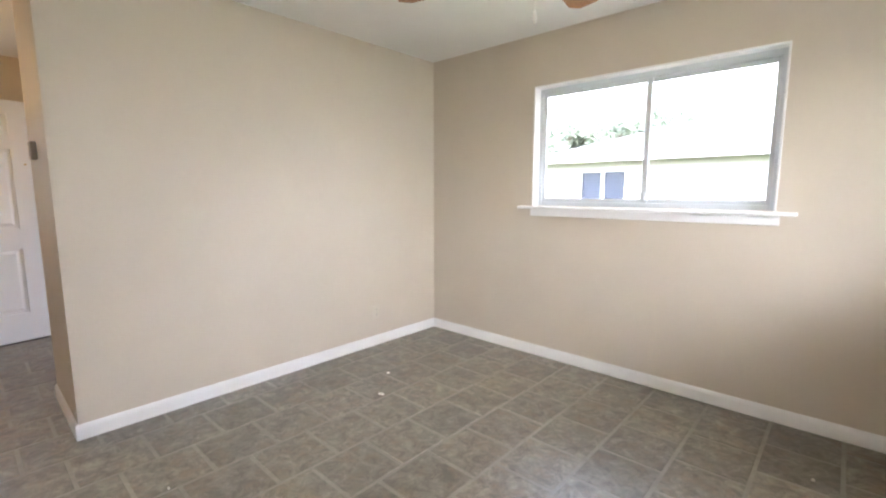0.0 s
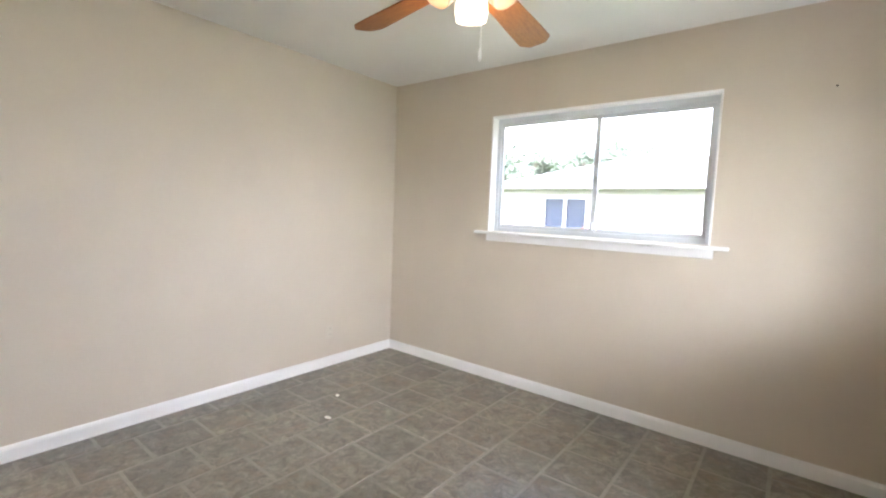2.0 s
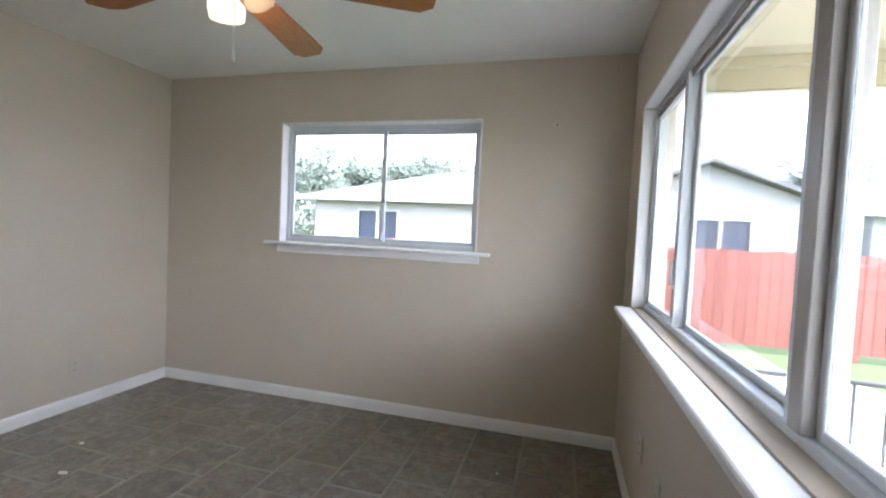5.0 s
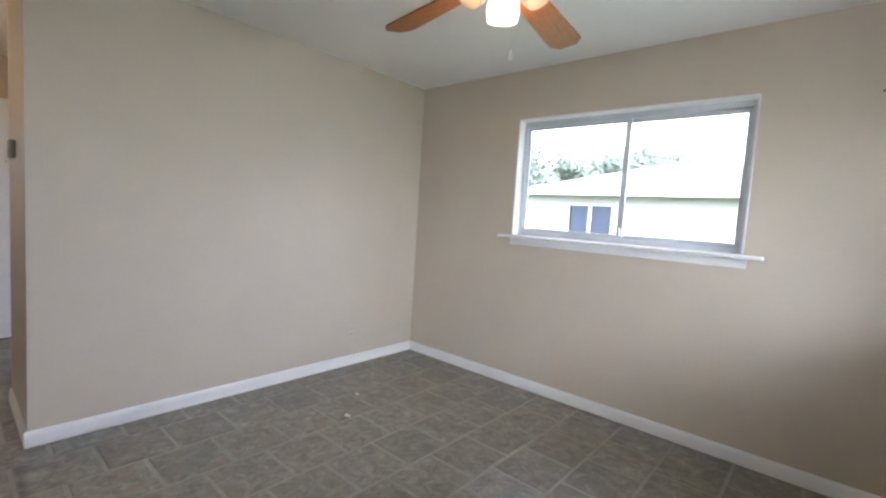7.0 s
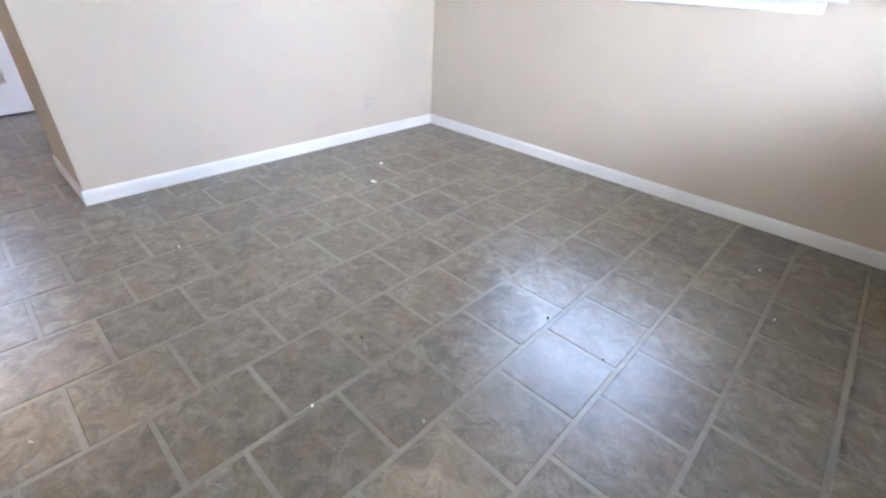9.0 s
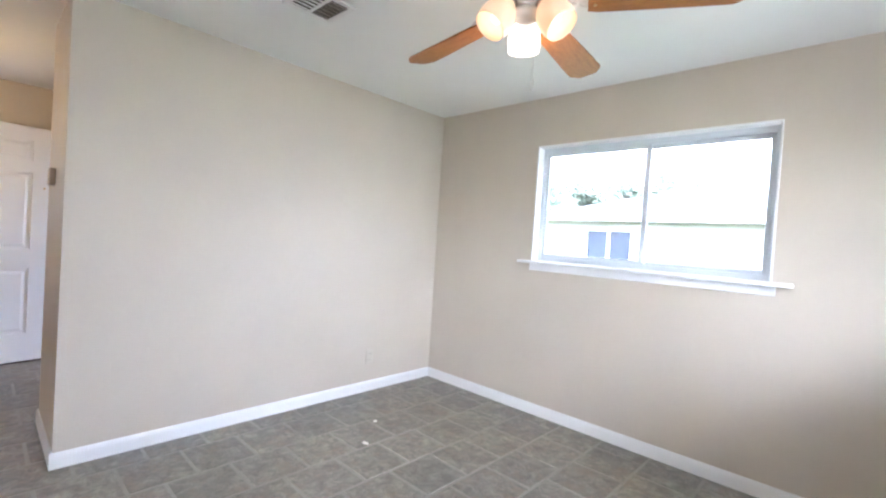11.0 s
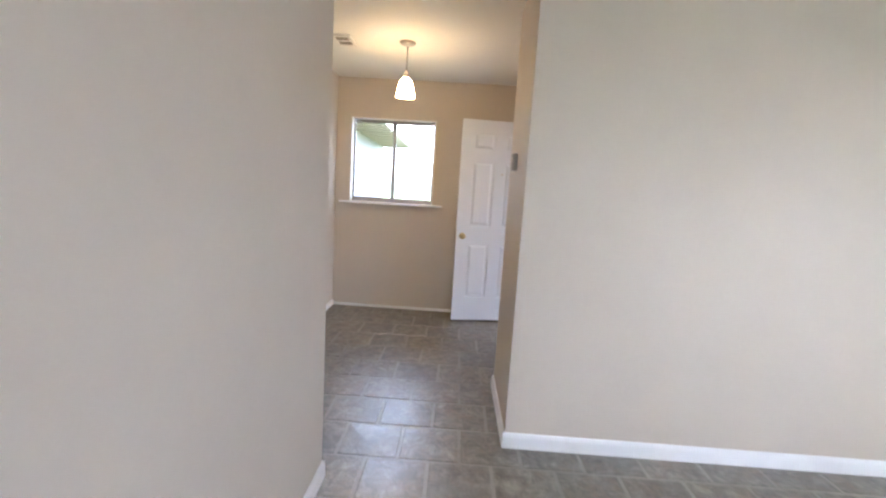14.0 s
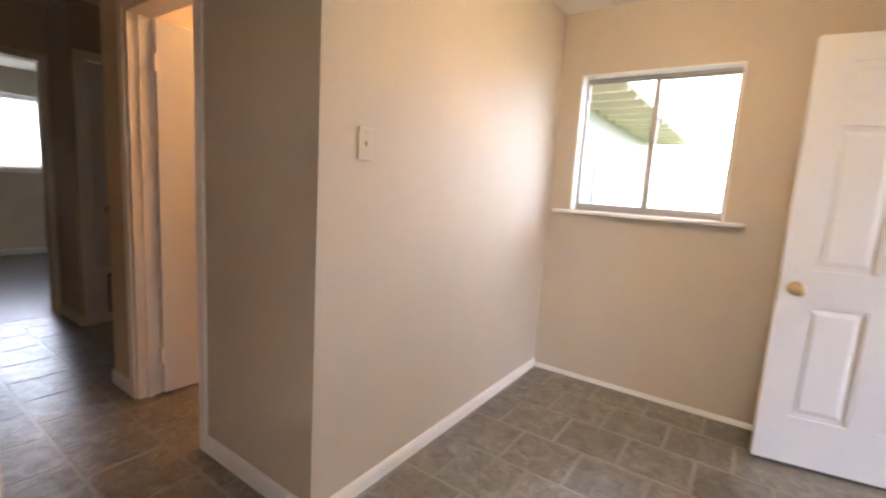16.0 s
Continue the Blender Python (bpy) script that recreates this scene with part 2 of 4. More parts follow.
def part(name, bm, mat, parent, label="", smooth=False, at=None):
    ob = new(name, finish(bm, name, mat, smooth))
    ob.parent = parent
    if at is not None:
        ob.matrix_basis = at
    if label:
        tagged(ob, label)
    return ob


def thing(name, at, label, category, group=""):
    ob = new(name)
    ob.matrix_basis = at
    return tagged(ob, label, category, group)


def struct(name, bm, mat, label, category, smooth=False):
    return tagged(new(name, finish(bm, name, mat, smooth)), label, category, kind="structure")


def wall_x(x0, x1, y0, y1, z0, z1, holes=()):
    """A wall between x0 and x1 that runs along y, with holes (y0, y1, z0, z1)."""
    bm = bmesh.new()
    at = y0
    for a, b, lo, hi in sorted(holes):
        bx(bm, x0, x1, at, a, z0, z1)
        if lo > z0:
            bx(bm, x0, x1, a, b, z0, lo)
        if hi < z1:
            bx(bm, x0, x1, a, b, hi, z1)
        at = b
    bx(bm, x0, x1, at, y1, z0, z1)
    return bm


def wall_y(y0, y1, x0, x1, z0, z1, holes=()):
    """A wall between y0 and y1 that runs along x, with holes (x0, x1, z0, z1)."""
    bm = bmesh.new()
    at = x0
    for a, b, lo, hi in sorted(holes):
        bx(bm, at, a, y0, y1, z0, z1)
        if lo > z0:
            bx(bm, a, b, y0, y1, z0, lo)
        if hi < z1:
            bx(bm, a, b, y0, y1, hi, z1)
        at = b
    bx(bm, at, x1, y0, y1, z0, z1)
    return bm


# ---- plan: the main room's north-west corner is the origin ----
H = 2.44
XE, YS = 3.505, -3.55          # east and south faces of the main room
XP, YP = -0.72, -2.69          # the thick partition's far end and its south face
XW, YSW = -2.56, -4.335       # entry: west wall, switch wall
HXW, HXE = -0.54, 0.36         # hall faces
YD = -2.20                     # entry's north wall
NW = (1.05, 2.575, 1.185, 2.07)    # north window: x0, x1, z0, z1
EW = (-3.05, -0.37, 0.957, 2.015)   # east window: y0, y1, z0, z1
WW = (-4.185, -3.288, 1.165, 2.04)   # entry window
BD = (-5.80, -5.10)            # bathroom doorway
YE = -7.82                     # hall's end
YB = -11.2                     # bedroom's far wall
BW = (-1.52, -0.72, 1.18, 2.12)   # bedroom window
FD = (-2.40, -1.57)            # front doorway
T = 0.12

struct("wall_north", wall_y(0, 0.16, XP, XE + 0.16, -0.1, H, [NW]), WALL, "beige painted wall with a wide window", "wall")
struct("wall_east", wall_x(XE, XE + 0.16, YS - T, 0, -0.1, H, [EW]), WALL, "beige painted wall with a large patio window", "wall")
struct("wall_south", wall_y(YS - T, YS, HXE, XE, 0, H), WALL, "plain beige painted wall", "wall")
struct("wall_hall_east", wall_x(HXE, HXE + T, YE, YS - T, 0, H), WALL, "plain beige painted hall wall", "wall")
struct("wall_partition", wall_x(-T, 0, YP + T, 0, 0, H), WALL, "plain beige painted partition wall", "wall")
struct("wall_partition_end", wall_y(YP, YP + T, XP, 0, 0, H), WALL, "beige end of the partition, ochre-lit", "wall")
struct("wall_recess", wall_x(XP, XP + T, YP + T, 0, -0.1, H), WALL, "beige return wall beside the front door", "wall")
struct("wall_entry_north", wall_y(YD, YD + T, XW - 0.16, XP, 0, H, [(FD[0], FD[1], 0, 2.06)]), WALL, "beige entry wall round the front doorway", "wall")
struct("wall_entry_west", wall_x(XW - 0.16, XW, YSW - T, YD, 0, H, [WW]), WALL, "beige entry wall with a small window", "wall")
struct("wall_switch", wall_y(YSW - T, YSW, XW, HXW, 0, H), WALL, "beige wall with a light switch", "wall")
struct("wall_hall_west", wall_x(HXW - T, HXW, -6.1, YSW - T, 0, H, [(BD[0], BD[1], 0, 2.03)]), WALL, "beige hall wall round the bathroom doorway", "wall")
struct("wall_bath_south", wall_y(-6.1, -6.1 + T, XW, HXW - T, 0, H), WALL, "plain bathroom wall", "wall")
struct("wall_bath_west", wall_x(XW - 0.16, XW, -6.1, YSW - T, 0, H), WALL, "plain bathroom wall", "wall")
struct("wall_passage_west", wall_x(-1.75, -1.63, -7.35 - T, -6.1, 0, H), WALL, "plain wall at the end of the side passage", "wall")
struct("wall_closet", wall_y(-7.35 - T, -7.35, -1.63, -0.75, 0, H, [(-1.52, -0.84, 0, 2.03)]), WALL, "wall round a hall closet door", "wall")
struct("wall_jog", wall_x(-0.75 - T, -0.75, YE, -7.35 - T, 0, H), WALL, "short return wall", "wall")
struct("wall_hall_end", wall_y(YE - T, YE, -2.62, 2.1, 0, H, [(-0.70, 0.08, 0, 2.03)]), WALL, "wall round the bedroom doorway", "wall")
struct("wall_bedroom_far", wall_y(YB - 0.16, YB, -2.62, 2.1, 0, H, [BW]), WALL, "bedroom wall with a bright window", "wall")
struct("wall_bedroom_west", wall_x(-2.62, -2.5, YB, YE - T, 0, H), WALL, "plain bedroom wall", "wall")
struct("wall_bedroom_east", wall_x(1.98, 2.1, YB, YE - T, 0, H), WALL, "plain bedroom wall", "wall")
# unseen wall, added to cut the daylight entering by the front door
struct("shade_wall_west", wall_x(XW - 0.16, XW - 0.04, YD + T, 1.6, -0.1, H), SIDING, "unseen pale wall added to shade the front doorway", "wall")
# unseen roof slab, added to dim the light on the open door
struct("shade_roof_north", block(XW - 0.4, XP + 0.1, 0.5, 1.9, H + 0.002, H + 0.16), PORCH, "unseen cream roof slab added to shade the front doorway", "porch")
struct("ceiling", block(-3.0, XE + 0.4, YB - 0.4, 0.5, H, H + 0.16), CEIL, "white painted ceiling with a light texture", "ceiling")
floor = struct("floor", block(-2.8, XE + 0.1, YE, 0.1, -0.1, -0.002), GROUT, "slate-look vinyl tile floor with pale joints", "floor")
struct("floor_bedroom", block(-2.62, 2.1, YB, YE, -0.1, 0.002), BEDFLOOR, "smooth grey bedroom floor", "floor")


# ---- baseboards ----
def baseboard(name, x0, y0, x1, y1, h=0.085, d=0.013):
    """A board along the wall from one point to another; the room lies to the left of that way."""
    way = Vector((x1 - x0, y1 - y0, 0))
    n = way.length
    bm = bmesh.new()
    prof = [(0, 0.002), (d, 0.002), (d, h - 0.02), (d * 0.75, h - 0.008), (d * 0.4, h), (0, h)]
    a = [bm.verts.new((0, p, z)) for p, z in prof]
    b = [bm.verts.new((n, p, z)) for p, z in prof]
    for i in range(len(prof)):
        j = (i + 1) % len(prof)
        bm.faces.new((a[i], a[j], b[j], b[i]))
    bm.faces.new(a)
    bm.faces.new(list(reversed(b)))
    ob = struct(name, bm, TRIM, "white painted wooden baseboard", "baseboard")
    ob.matrix_basis = pose(x0, y0, 0, 0, 0, math.degrees(math.atan2(way.y, way.x)))
    return ob


E = 0.013
for x0, y0, x1, y1 in (
        (XE, 0, 0, 0), (0, -E, 0, YP - E), (XE, YS, XE, -E), (HXE, YS, XE - E, YS),
        (0, YP, XP - E, YP), (XP, YP, XP, YD), (XP, YD, FD[1] + 0.07, YD), (FD[0] - 0.07, YD, XW, YD),
        (XW, YD - E, XW, YSW), (XW + E, YSW, HXW + E, YSW), (HXW, YSW, HXW, BD[1] + 0.06),
        (HXW, BD[0] - 0.06, HXW, -6.1 - E), (HXW, -6.1, -1.63, -6.1), (HXE, YE, HXE, YS + E),
        (-0.75, -7.35, -0.75, YE), (-0.8, -7.35, -0.75 + E, -7.35), (2.0, YB, -2.5, YB)):
    if (x0, y0) == (2.0, YB):
        baseboard("baseboard", -2.5, YB, 2.0, YB)
    else:
        # boards are drawn with the room on the left hand
        low = 0.032 if x0 == x1 == XW else 0.068 if y0 == y1 == YSW else 0.085
        baseboard("baseboard", x0, y0, x1, y1, low)

# ---- windows ----
def pane(name, bm, parent):
    ob = part(name, bm, GLASS, parent)
    ob.visible_shadow = False
    return ob


def window_y(name, x0, x1, z0, z1, yf, out, frame_mat, split, label, depth=0.075, sill_over=0.095, slim=False, sill=True):
    """A sliding window in a wall that runs along x. yf: room face of the wall, out: +1 if outdoors lies at greater y."""
    w = tagged(new(name), label, "window", kind="structure")
    s = out
    ya, yb = yf + s * depth, yf + s * (depth + 0.055)

    def b(n, a0, a1, c0, c1, e0, e1, mat, soft=0.002, label=""):
        return part(n, block(a0, a1, c0, c1, e0, e1, soft), mat, w, label)

    t = 0.012
    b("jamb_liner", x0, x0 + t, yf - s * 0.004, ya, z0, z1, TRIM)
    b("jamb_liner", x1 - t, x1, yf - s * 0.004, ya, z0, z1, TRIM)
    b("jamb_liner", x0 + t, x1 - t, yf - s * 0.004, ya, z1 - t, z1, TRIM)
    fw = 0.016 if slim else 0.038
    for n, a0, a1, e0, e1 in (("frame_jamb", x0, x0 + fw, z0, z1), ("frame_jamb", x1 - fw, x1, z0, z1),
                              ("frame_head", x0 + fw, x1 - fw, z1 - fw - 0.012, z1), ("frame_track", x0 + fw, x1 - fw, z0, z0 + 0.03)):
        b(n, a0, a1, ya, yb, e0, e1, frame_mat)
    xm = x0 + (x1 - x0) * split
    for n, a0, a1, c in (("sash", x0 + fw, xm + 0.022, ya + s * 0.006), ("sash", xm - 0.022, x1 - fw, ya + s * 0.03)):
        sw = 0.014 if slim else 0.026
        c1 = c + s * 0.02
        lo, hi = z0 + 0.03, z1 - fw - 0.012
        left = 0.032 if slim and a0 > x0 + fw + 0.01 else sw
        right = 0.032 if slim and left == sw else sw
        sash = b(n, a0, a0 + left, c, c1, lo, hi, frame_mat)
        for q0, q1, e0, e1 in ((a1 - right, a1, lo, hi), (a0 + sw, a1 - sw, lo, lo + sw), (a0 + sw, a1 - sw, hi - sw, hi)):
            part("sash_rail", block(q0, q1, c, c1, e0, e1, 0.002), frame_mat, sash)
        pane("pane", block(a0 + sw, a1 - sw, c + s * 0.008, c + s * 0.012, lo + sw, hi - sw), w)
    part("latch", block(xm - 0.012, xm + 0.012, ya - s * 0.012, ya + s * 0.006, z0 + 0.045, z0 + 0.10, 0.003), frame_mat, w)
    if sill:
        part("window_sill", block(x0 - sill_over, x1 + sill_over, yf - s * 0.062, yf, z0 - 0.024, z0 - 0.002, 0.006, 2), TRIM, w)
        part("window_sill", block(x0 + 0.002, x1 - 0.002, yf + s * 0.001, ya, z0 - 0.024, z0 - 0.002), TRIM, w)
    if sill and not slim:
        part("apron", block(x0 - 0.005, x1 + 0.02, yf - s * 0.016, yf - s * 0.001, z0 - 0.078, z0 - 0.024, 0.004), TRIM, w)
    return w


window_y("window_1", *NW, 0.0, 1, ALU, 0.522, "wide aluminium sliding window with a white wooden sill")
window_y("window_4", *BW, YB, -1, ALU, 0.5, "bright sliding window of the far bedroom")
# the entry window is laid out along x and turned into the west wall
mid = (WW[0] + WW[1]) / 2
half = (WW[1] - WW[0]) / 2
w3 = window_y("window_3", -half, half, WW[2], WW[3], 0.0, 1, ALUDARK, 0.5, "small bronze sliding window with a narrow white sill", sill_over=0.10, slim=True)
w3.matrix_basis = pose(XW, mid, 0, 0, 0, 90)


def patio_window():
    """The large east window: slider, fixed light and a second slider behind a thick post, over a deep white sill."""
    y0, y1, z0, z1 = EW
    w = tagged(new("window_2"), "large aluminium patio window with a deep white sill", "window", kind="structure")
    xa = XE + 0.055
    xb = xa + 0.06

    def b(n, p, q, e0, e1, c0=xa, c1=xb, mat=ALU, soft=0.003, parent=None, label=""):
        return part(n, block(c0, c1, p, q, e0, e1, soft), mat, parent or w, label)

    b("jamb_liner", y1 - 0.014, y1, z0, z1, XE - 0.006, xa, TRIM)
    b("jamb_liner", y0, y0 + 0.014, z0, z1, XE - 0.006, xa, TRIM)
    b("jamb_liner", y0 + 0.014, y1 - 0.014, z1 - 0.014, z1, XE - 0.006, xa, TRIM)
    b("frame_head", y0, y1, z1 - 0.05, z1)
    b("frame_track", y0, y1, z0, z0 + 0.028)
    b("frame_jamb", y1 - 0.035, y1, z0 + 0.028, z1 - 0.05)
    b("frame_jamb", y0, y0 + 0.035, z0 + 0.028, z1 - 0.05)
    b("head_track", y0, y1, z1 - 0.075, z1 - 0.05, xa + 0.006, xa + 0.016, ALUDARK, 0.001)
    lo, hi = z0 + 0.028, z1 - 0.05
    posts = (-1.015, -1.945)
    # thin meeting stile, then the thick post
    b("stile", posts[0] - 0.020, posts[0] + 0.016, lo, hi, xa - 0.008, xb - 0.01)
    b("latch", posts[0] - 0.005, posts[0] + 0.012, lo + 0.16, lo + 0.26, xa - 0.022, xa - 0.006, ALU, 0.004)
    b("post", posts[1] - 0.055, posts[1] - 0.010, lo, hi, xa - 0.012, xb, ALUDARK)
    b("post", posts[1] - 0.010, posts[1] + 0.022, lo, hi, xa - 0.004, xb)
    spans = ((posts[0] + 0.016, y1 - 0.035, xa + 0.010), (posts[1] + 0.022, posts[0] - 0.020, xa + 0.034), (y0 + 0.035, posts[1] - 0.055, xa + 0.012))
    for p, q, c in spans:
        r = 0.022
        s = b("sash", p, p + r, lo, hi, c, c + 0.018)
        b("sash_rail", q - r, q, lo, hi, c, c + 0.018, parent=s)
        b("sash_rail", p + r, q - r, lo, lo + r, c, c + 0.018, parent=s)
        b("sash_rail", p + r, q - r, hi - r, hi, c, c + 0.018, parent=s)
        pane("pane", block(c + 0.006, c + 0.010, p + r, q - r, lo + r, hi - r), w)
    part("window_sill", block(XE - 0.088, XE - 0.001, y0 - 0.10, y1 + 0.03, z0 - 0.032, z0 - 0.002, 0.008, 2), TRIM, w)
    part("window_sill", block(XE + 0.001, xa, y0 + 0.002, y1 - 0.002, z0 - 0.032, z0 - 0.002), TRIM, w)
    return w


patio_window()


# ---- doors ----
def panel_leaf(width, height=2.015, thick=0.040):
    """A six-panel leaf in its own frame: hinge edge at x = 0, faces at y = 0 and y = -thick."""
    stile, mull = 0.115, 0.10
    rails = [(0.0, 0.24), (0.80, 0.965), (1.62, 1.72), (1.90, height)]
    pw = (width - 2 * stile - mull) / 2
    bm = bmesh.new()
    for a, b in ((0, stile), (width - stile, width)):
        bx(bm, a, b, -thick, 0, 0, height)
    for lo, hi in rails:
        bx(bm, stile, width - stile, -thick, 0, lo, hi)
    fields = []
    for (_, lo), (hi, _) in zip(rails, rails[1:]):
        bx(bm, stile + pw, stile + pw + mull, -thick, 0, lo, hi)
        for a in (stile, stile + pw + mull):
            fields.append((a, a + pw, lo, hi))
    return bm, fields


def panel_field(a, b, lo, hi, thick=0.040):
    """A raised panel with sloped margins on both faces."""
    bm = bmesh.new()
    rings = []
    for inset, y in ((0, -0.012), (0.022, -0.012), (0.045, -0.004)):
        rings.append((inset, y))
    for side in (0, 1):
        prev = None
        for inset, y in rings:
            yy = y if side == 0 else -thick - y
            r = [bm.verts.new(p) for p in ((a + inset, yy, lo + inset), (b - inset, yy, lo + inset), (b - inset, yy, hi - inset), (a + inset, yy, hi - inset))]
            if prev:
                for i in range(4):
                    j = (i + 1) % 4
                    bm.faces.new((prev[i], prev[j], r[j], r[i]))
            prev = r
        bm.faces.new(prev)
    return bm


def knob_mesh(mat, parent, x, z, face, toward):
    """A round knob with its rose, standing out from a face along y."""
    prof = [(0.0, 0.0), (0.033, 0.0), (0.033, 0.006), (0.014, 0.010), (0.012, 0.030), (0.022, 0.036), (0.029, 0.048), (0.027, 0.060), (0.015, 0.066), (0.0, 0.067)]
    k = part("door_knob", lathe(prof, 20), mat, parent, "round worn brass knob", True)
    k.matrix_basis = pose(x, face, z, -90 if toward > 0 else 90, 0, 0)
    return k


# front door: stands open into the entry, its free edge near the west wall
hinge = (-2.352, -2.235)
ang = math.degrees(math.atan2(-3.007 - hinge[1], -2.225 - hinge[0]))
front = tagged(new("door_1"), "white six-panel front door standing open", "door", kind="structure")
front.matrix_basis = pose(hinge[0], hinge[1], 0.018, 0, 0, ang)
WID = 0.785
leaf, fields = panel_leaf(WID)
part("leaf", leaf, DOORPAINT, front)
for f in fields:
    part("panel", panel_field(*f), DOORPAINT, front)
knob_mesh(BRASS, front, WID - 0.062, 0.87, 0.0, 1)
knob_mesh(BRASS, front, WID - 0.062, 0.87, -0.04, -1)
for face, d in ((-0.04, 90),):
    part("deadbolt", lathe([(0, 0), (0.028, 0), (0.028, 0.01), (0.018, 0.016), (0, 0.016)], 20), BRASS, front, "small brass deadbolt", True, pose(WID - 0.062, face, 1.10, d, 0, 0))
part("peephole", lathe([(0, 0), (0.008, 0), (0.008, 0.004), (0, 0.004)], 12), BRASS, front, "", True, pose(WID * 0.46, 0, 1.50, -90, 0, 0))
part("edge_plate", block(WID, WID + 0.002, -0.033, -0.007, 0.80, 0.94), BRASS, front)
for z in (0.22, 1.0, 1.78):
    part("hinge", block(-0.012, 0.004, -0.01, 0.012, z - 0.045, z + 0.045, 0.002), BRASS, front, "dark brass butt hinge")
part("door_sweep", block(0.01, WID - 0.01, -0.032, -0.008, -0.014, 0.0), DARK, front, "black rubber sweep")
fr = tagged(new("door_frame_1"), "tan wooden frame of the front doorway", "door frame", kind="structure")
for n, x0, x1, z0, z1 in (("jamb", FD[0], FD[0] + 0.035, 0, 2.06), ("jamb", FD[1] - 0.035, FD[1], 0, 2.06), ("head", FD[0] + 0.035, FD[1] - 0.035, 2.025, 2.06)):
    part(n, block(x0, x1, YD - 0.012, YD + T + 0.01, z0, z1, 0.003), JAMBWOOD, fr)
part("threshold", block(FD[0] + 0.035, FD[1] - 0.035, YD - 0.01, YD + T + 0.03, 0.001, 0.016, 0.004), ALU, fr)


def casing(name, x, y0, y1, top, side, label):
    """White door casing on a wall face at x; side: +1 if the casing stands out towards greater x."""
    c = tagged(new(name), label, "door frame", kind="structure")
    w, d = 0.058, 0.016
    xa, xb = (x + 0.001, x + d) if side > 0 else (x - d, x - 0.001)
    for n, p, q, e0, e1 in (("casing_side", y0 - w, y0, 0.001, top + w), ("casing_side", y1, y1 + w, 0.001, top + w), ("casing_head", y0, y1, top, top + w)):
        part(n, block(xa, xb, p, q, e0, e1, 0.004), TRIM, c)
    xi, xo = (x - T, x) if side > 0 else (x, x + T)
    for n, p, q, e0, e1 in (("jamb", y0, y0 + 0.018, 0.001, top), ("jamb", y1 - 0.018, y1, 0.001, top), ("jamb_head", y0 + 0.018, y1 - 0.018, top - 0.018, top)):
        part(n, block(xi, xo, p, q, e0, e1, 0.002), TRIM, c)
    part("stop", block(xi + 0.045, xi + 0.075, y0 + 0.018, y0 + 0.03, 0.001, top - 0.018), TRIM, c)
    return c


casing("door_frame_2", HXW, BD[0], BD[1], 2.03, 1, "white wooden casing of the bathroom doorway")
bath = tagged(new("door_2"), "flush bathroom door open into warm light", "door", kind="structure")
bath.matrix_basis = pose(HXW - T + 0.005, BD[0] + 0.022, 0.015, 0, 0, 176)
part("leaf", block(0, 0.72, -0.036, 0, 0, 1.99, 0.003), DOORPAINT, bath)
for z in (0.22, 1.78):
    part("hinge", block(-0.014, 0.002, -0.045, -0.002, z - 0.045, z + 0.045, 0.002), TRIM, bath, "painted butt hinge")
k = knob_mesh(NICKEL, bath, 0.66, 0.92, -0.036, -1)

closet = tagged(new("door_3"), "white hall closet door above a return grille", "door", kind="structure")
closet.matrix_basis = pose(-1.51, -7.36, 0.0, 0, 0, 0)
part("leaf", block(0, 0.66, -0.04, 0, 0.46, 2.02, 0.003), DOORPAINT, closet)
part("lower_panel", block(0, 0.66, -0.05, -0.015, 0.002, 0.455, 0.003), TRIM, closet)
grille = part("return_grille", block(0.10, 0.58, -0.014, 0.0, 0.08, 0.40, 0.003), DUCT, closet, "dusty return air grille")
for i in range(12):
    part("louver", block(0.11, 0.57, 0.0, 0.008, 0.10 + i * 0.024, 0.112 + i * 0.024), ALU, grille)
part("door_knob", lathe([(0, 0), (0.028, 0), (0.012, 0.01), (0.012, 0.03), (0.026, 0.04), (0.022, 0.058), (0, 0.06)], 18), BRASS, closet, "dark brass knob", True, pose(0.56, 0.0, 0.92, -90, 0, 0))
cf = tagged(new("door_frame_3"), "white casing of the hall closet door", "door frame", kind="structure")
for x0, x1, z0, z1 in ((-1.60, -1.52, 0.001, 2.09), (-0.84, -0.765, 0.001, 2.09), (-1.52, -0.84, 2.03, 2.09)):
    part("casing_side", block(x0, x1, -7.349, -7.334, z0, z1, 0.004), TRIM, cf)
df = tagged(new("door_frame_4"), "white casing of the bedroom doorway", "door frame", kind="structure")
for x0, x1, z0, z1 in ((-0.735, -0.70, 0.001, 2.08), (0.08, 0.14, 0.001, 2.08), (-0.70, 0.08, 2.03, 2.08)):
    part("casing_side", block(x0, x1, YE + 0.001, YE + 0.016, z0, z1, 0.004), TRIM, df)


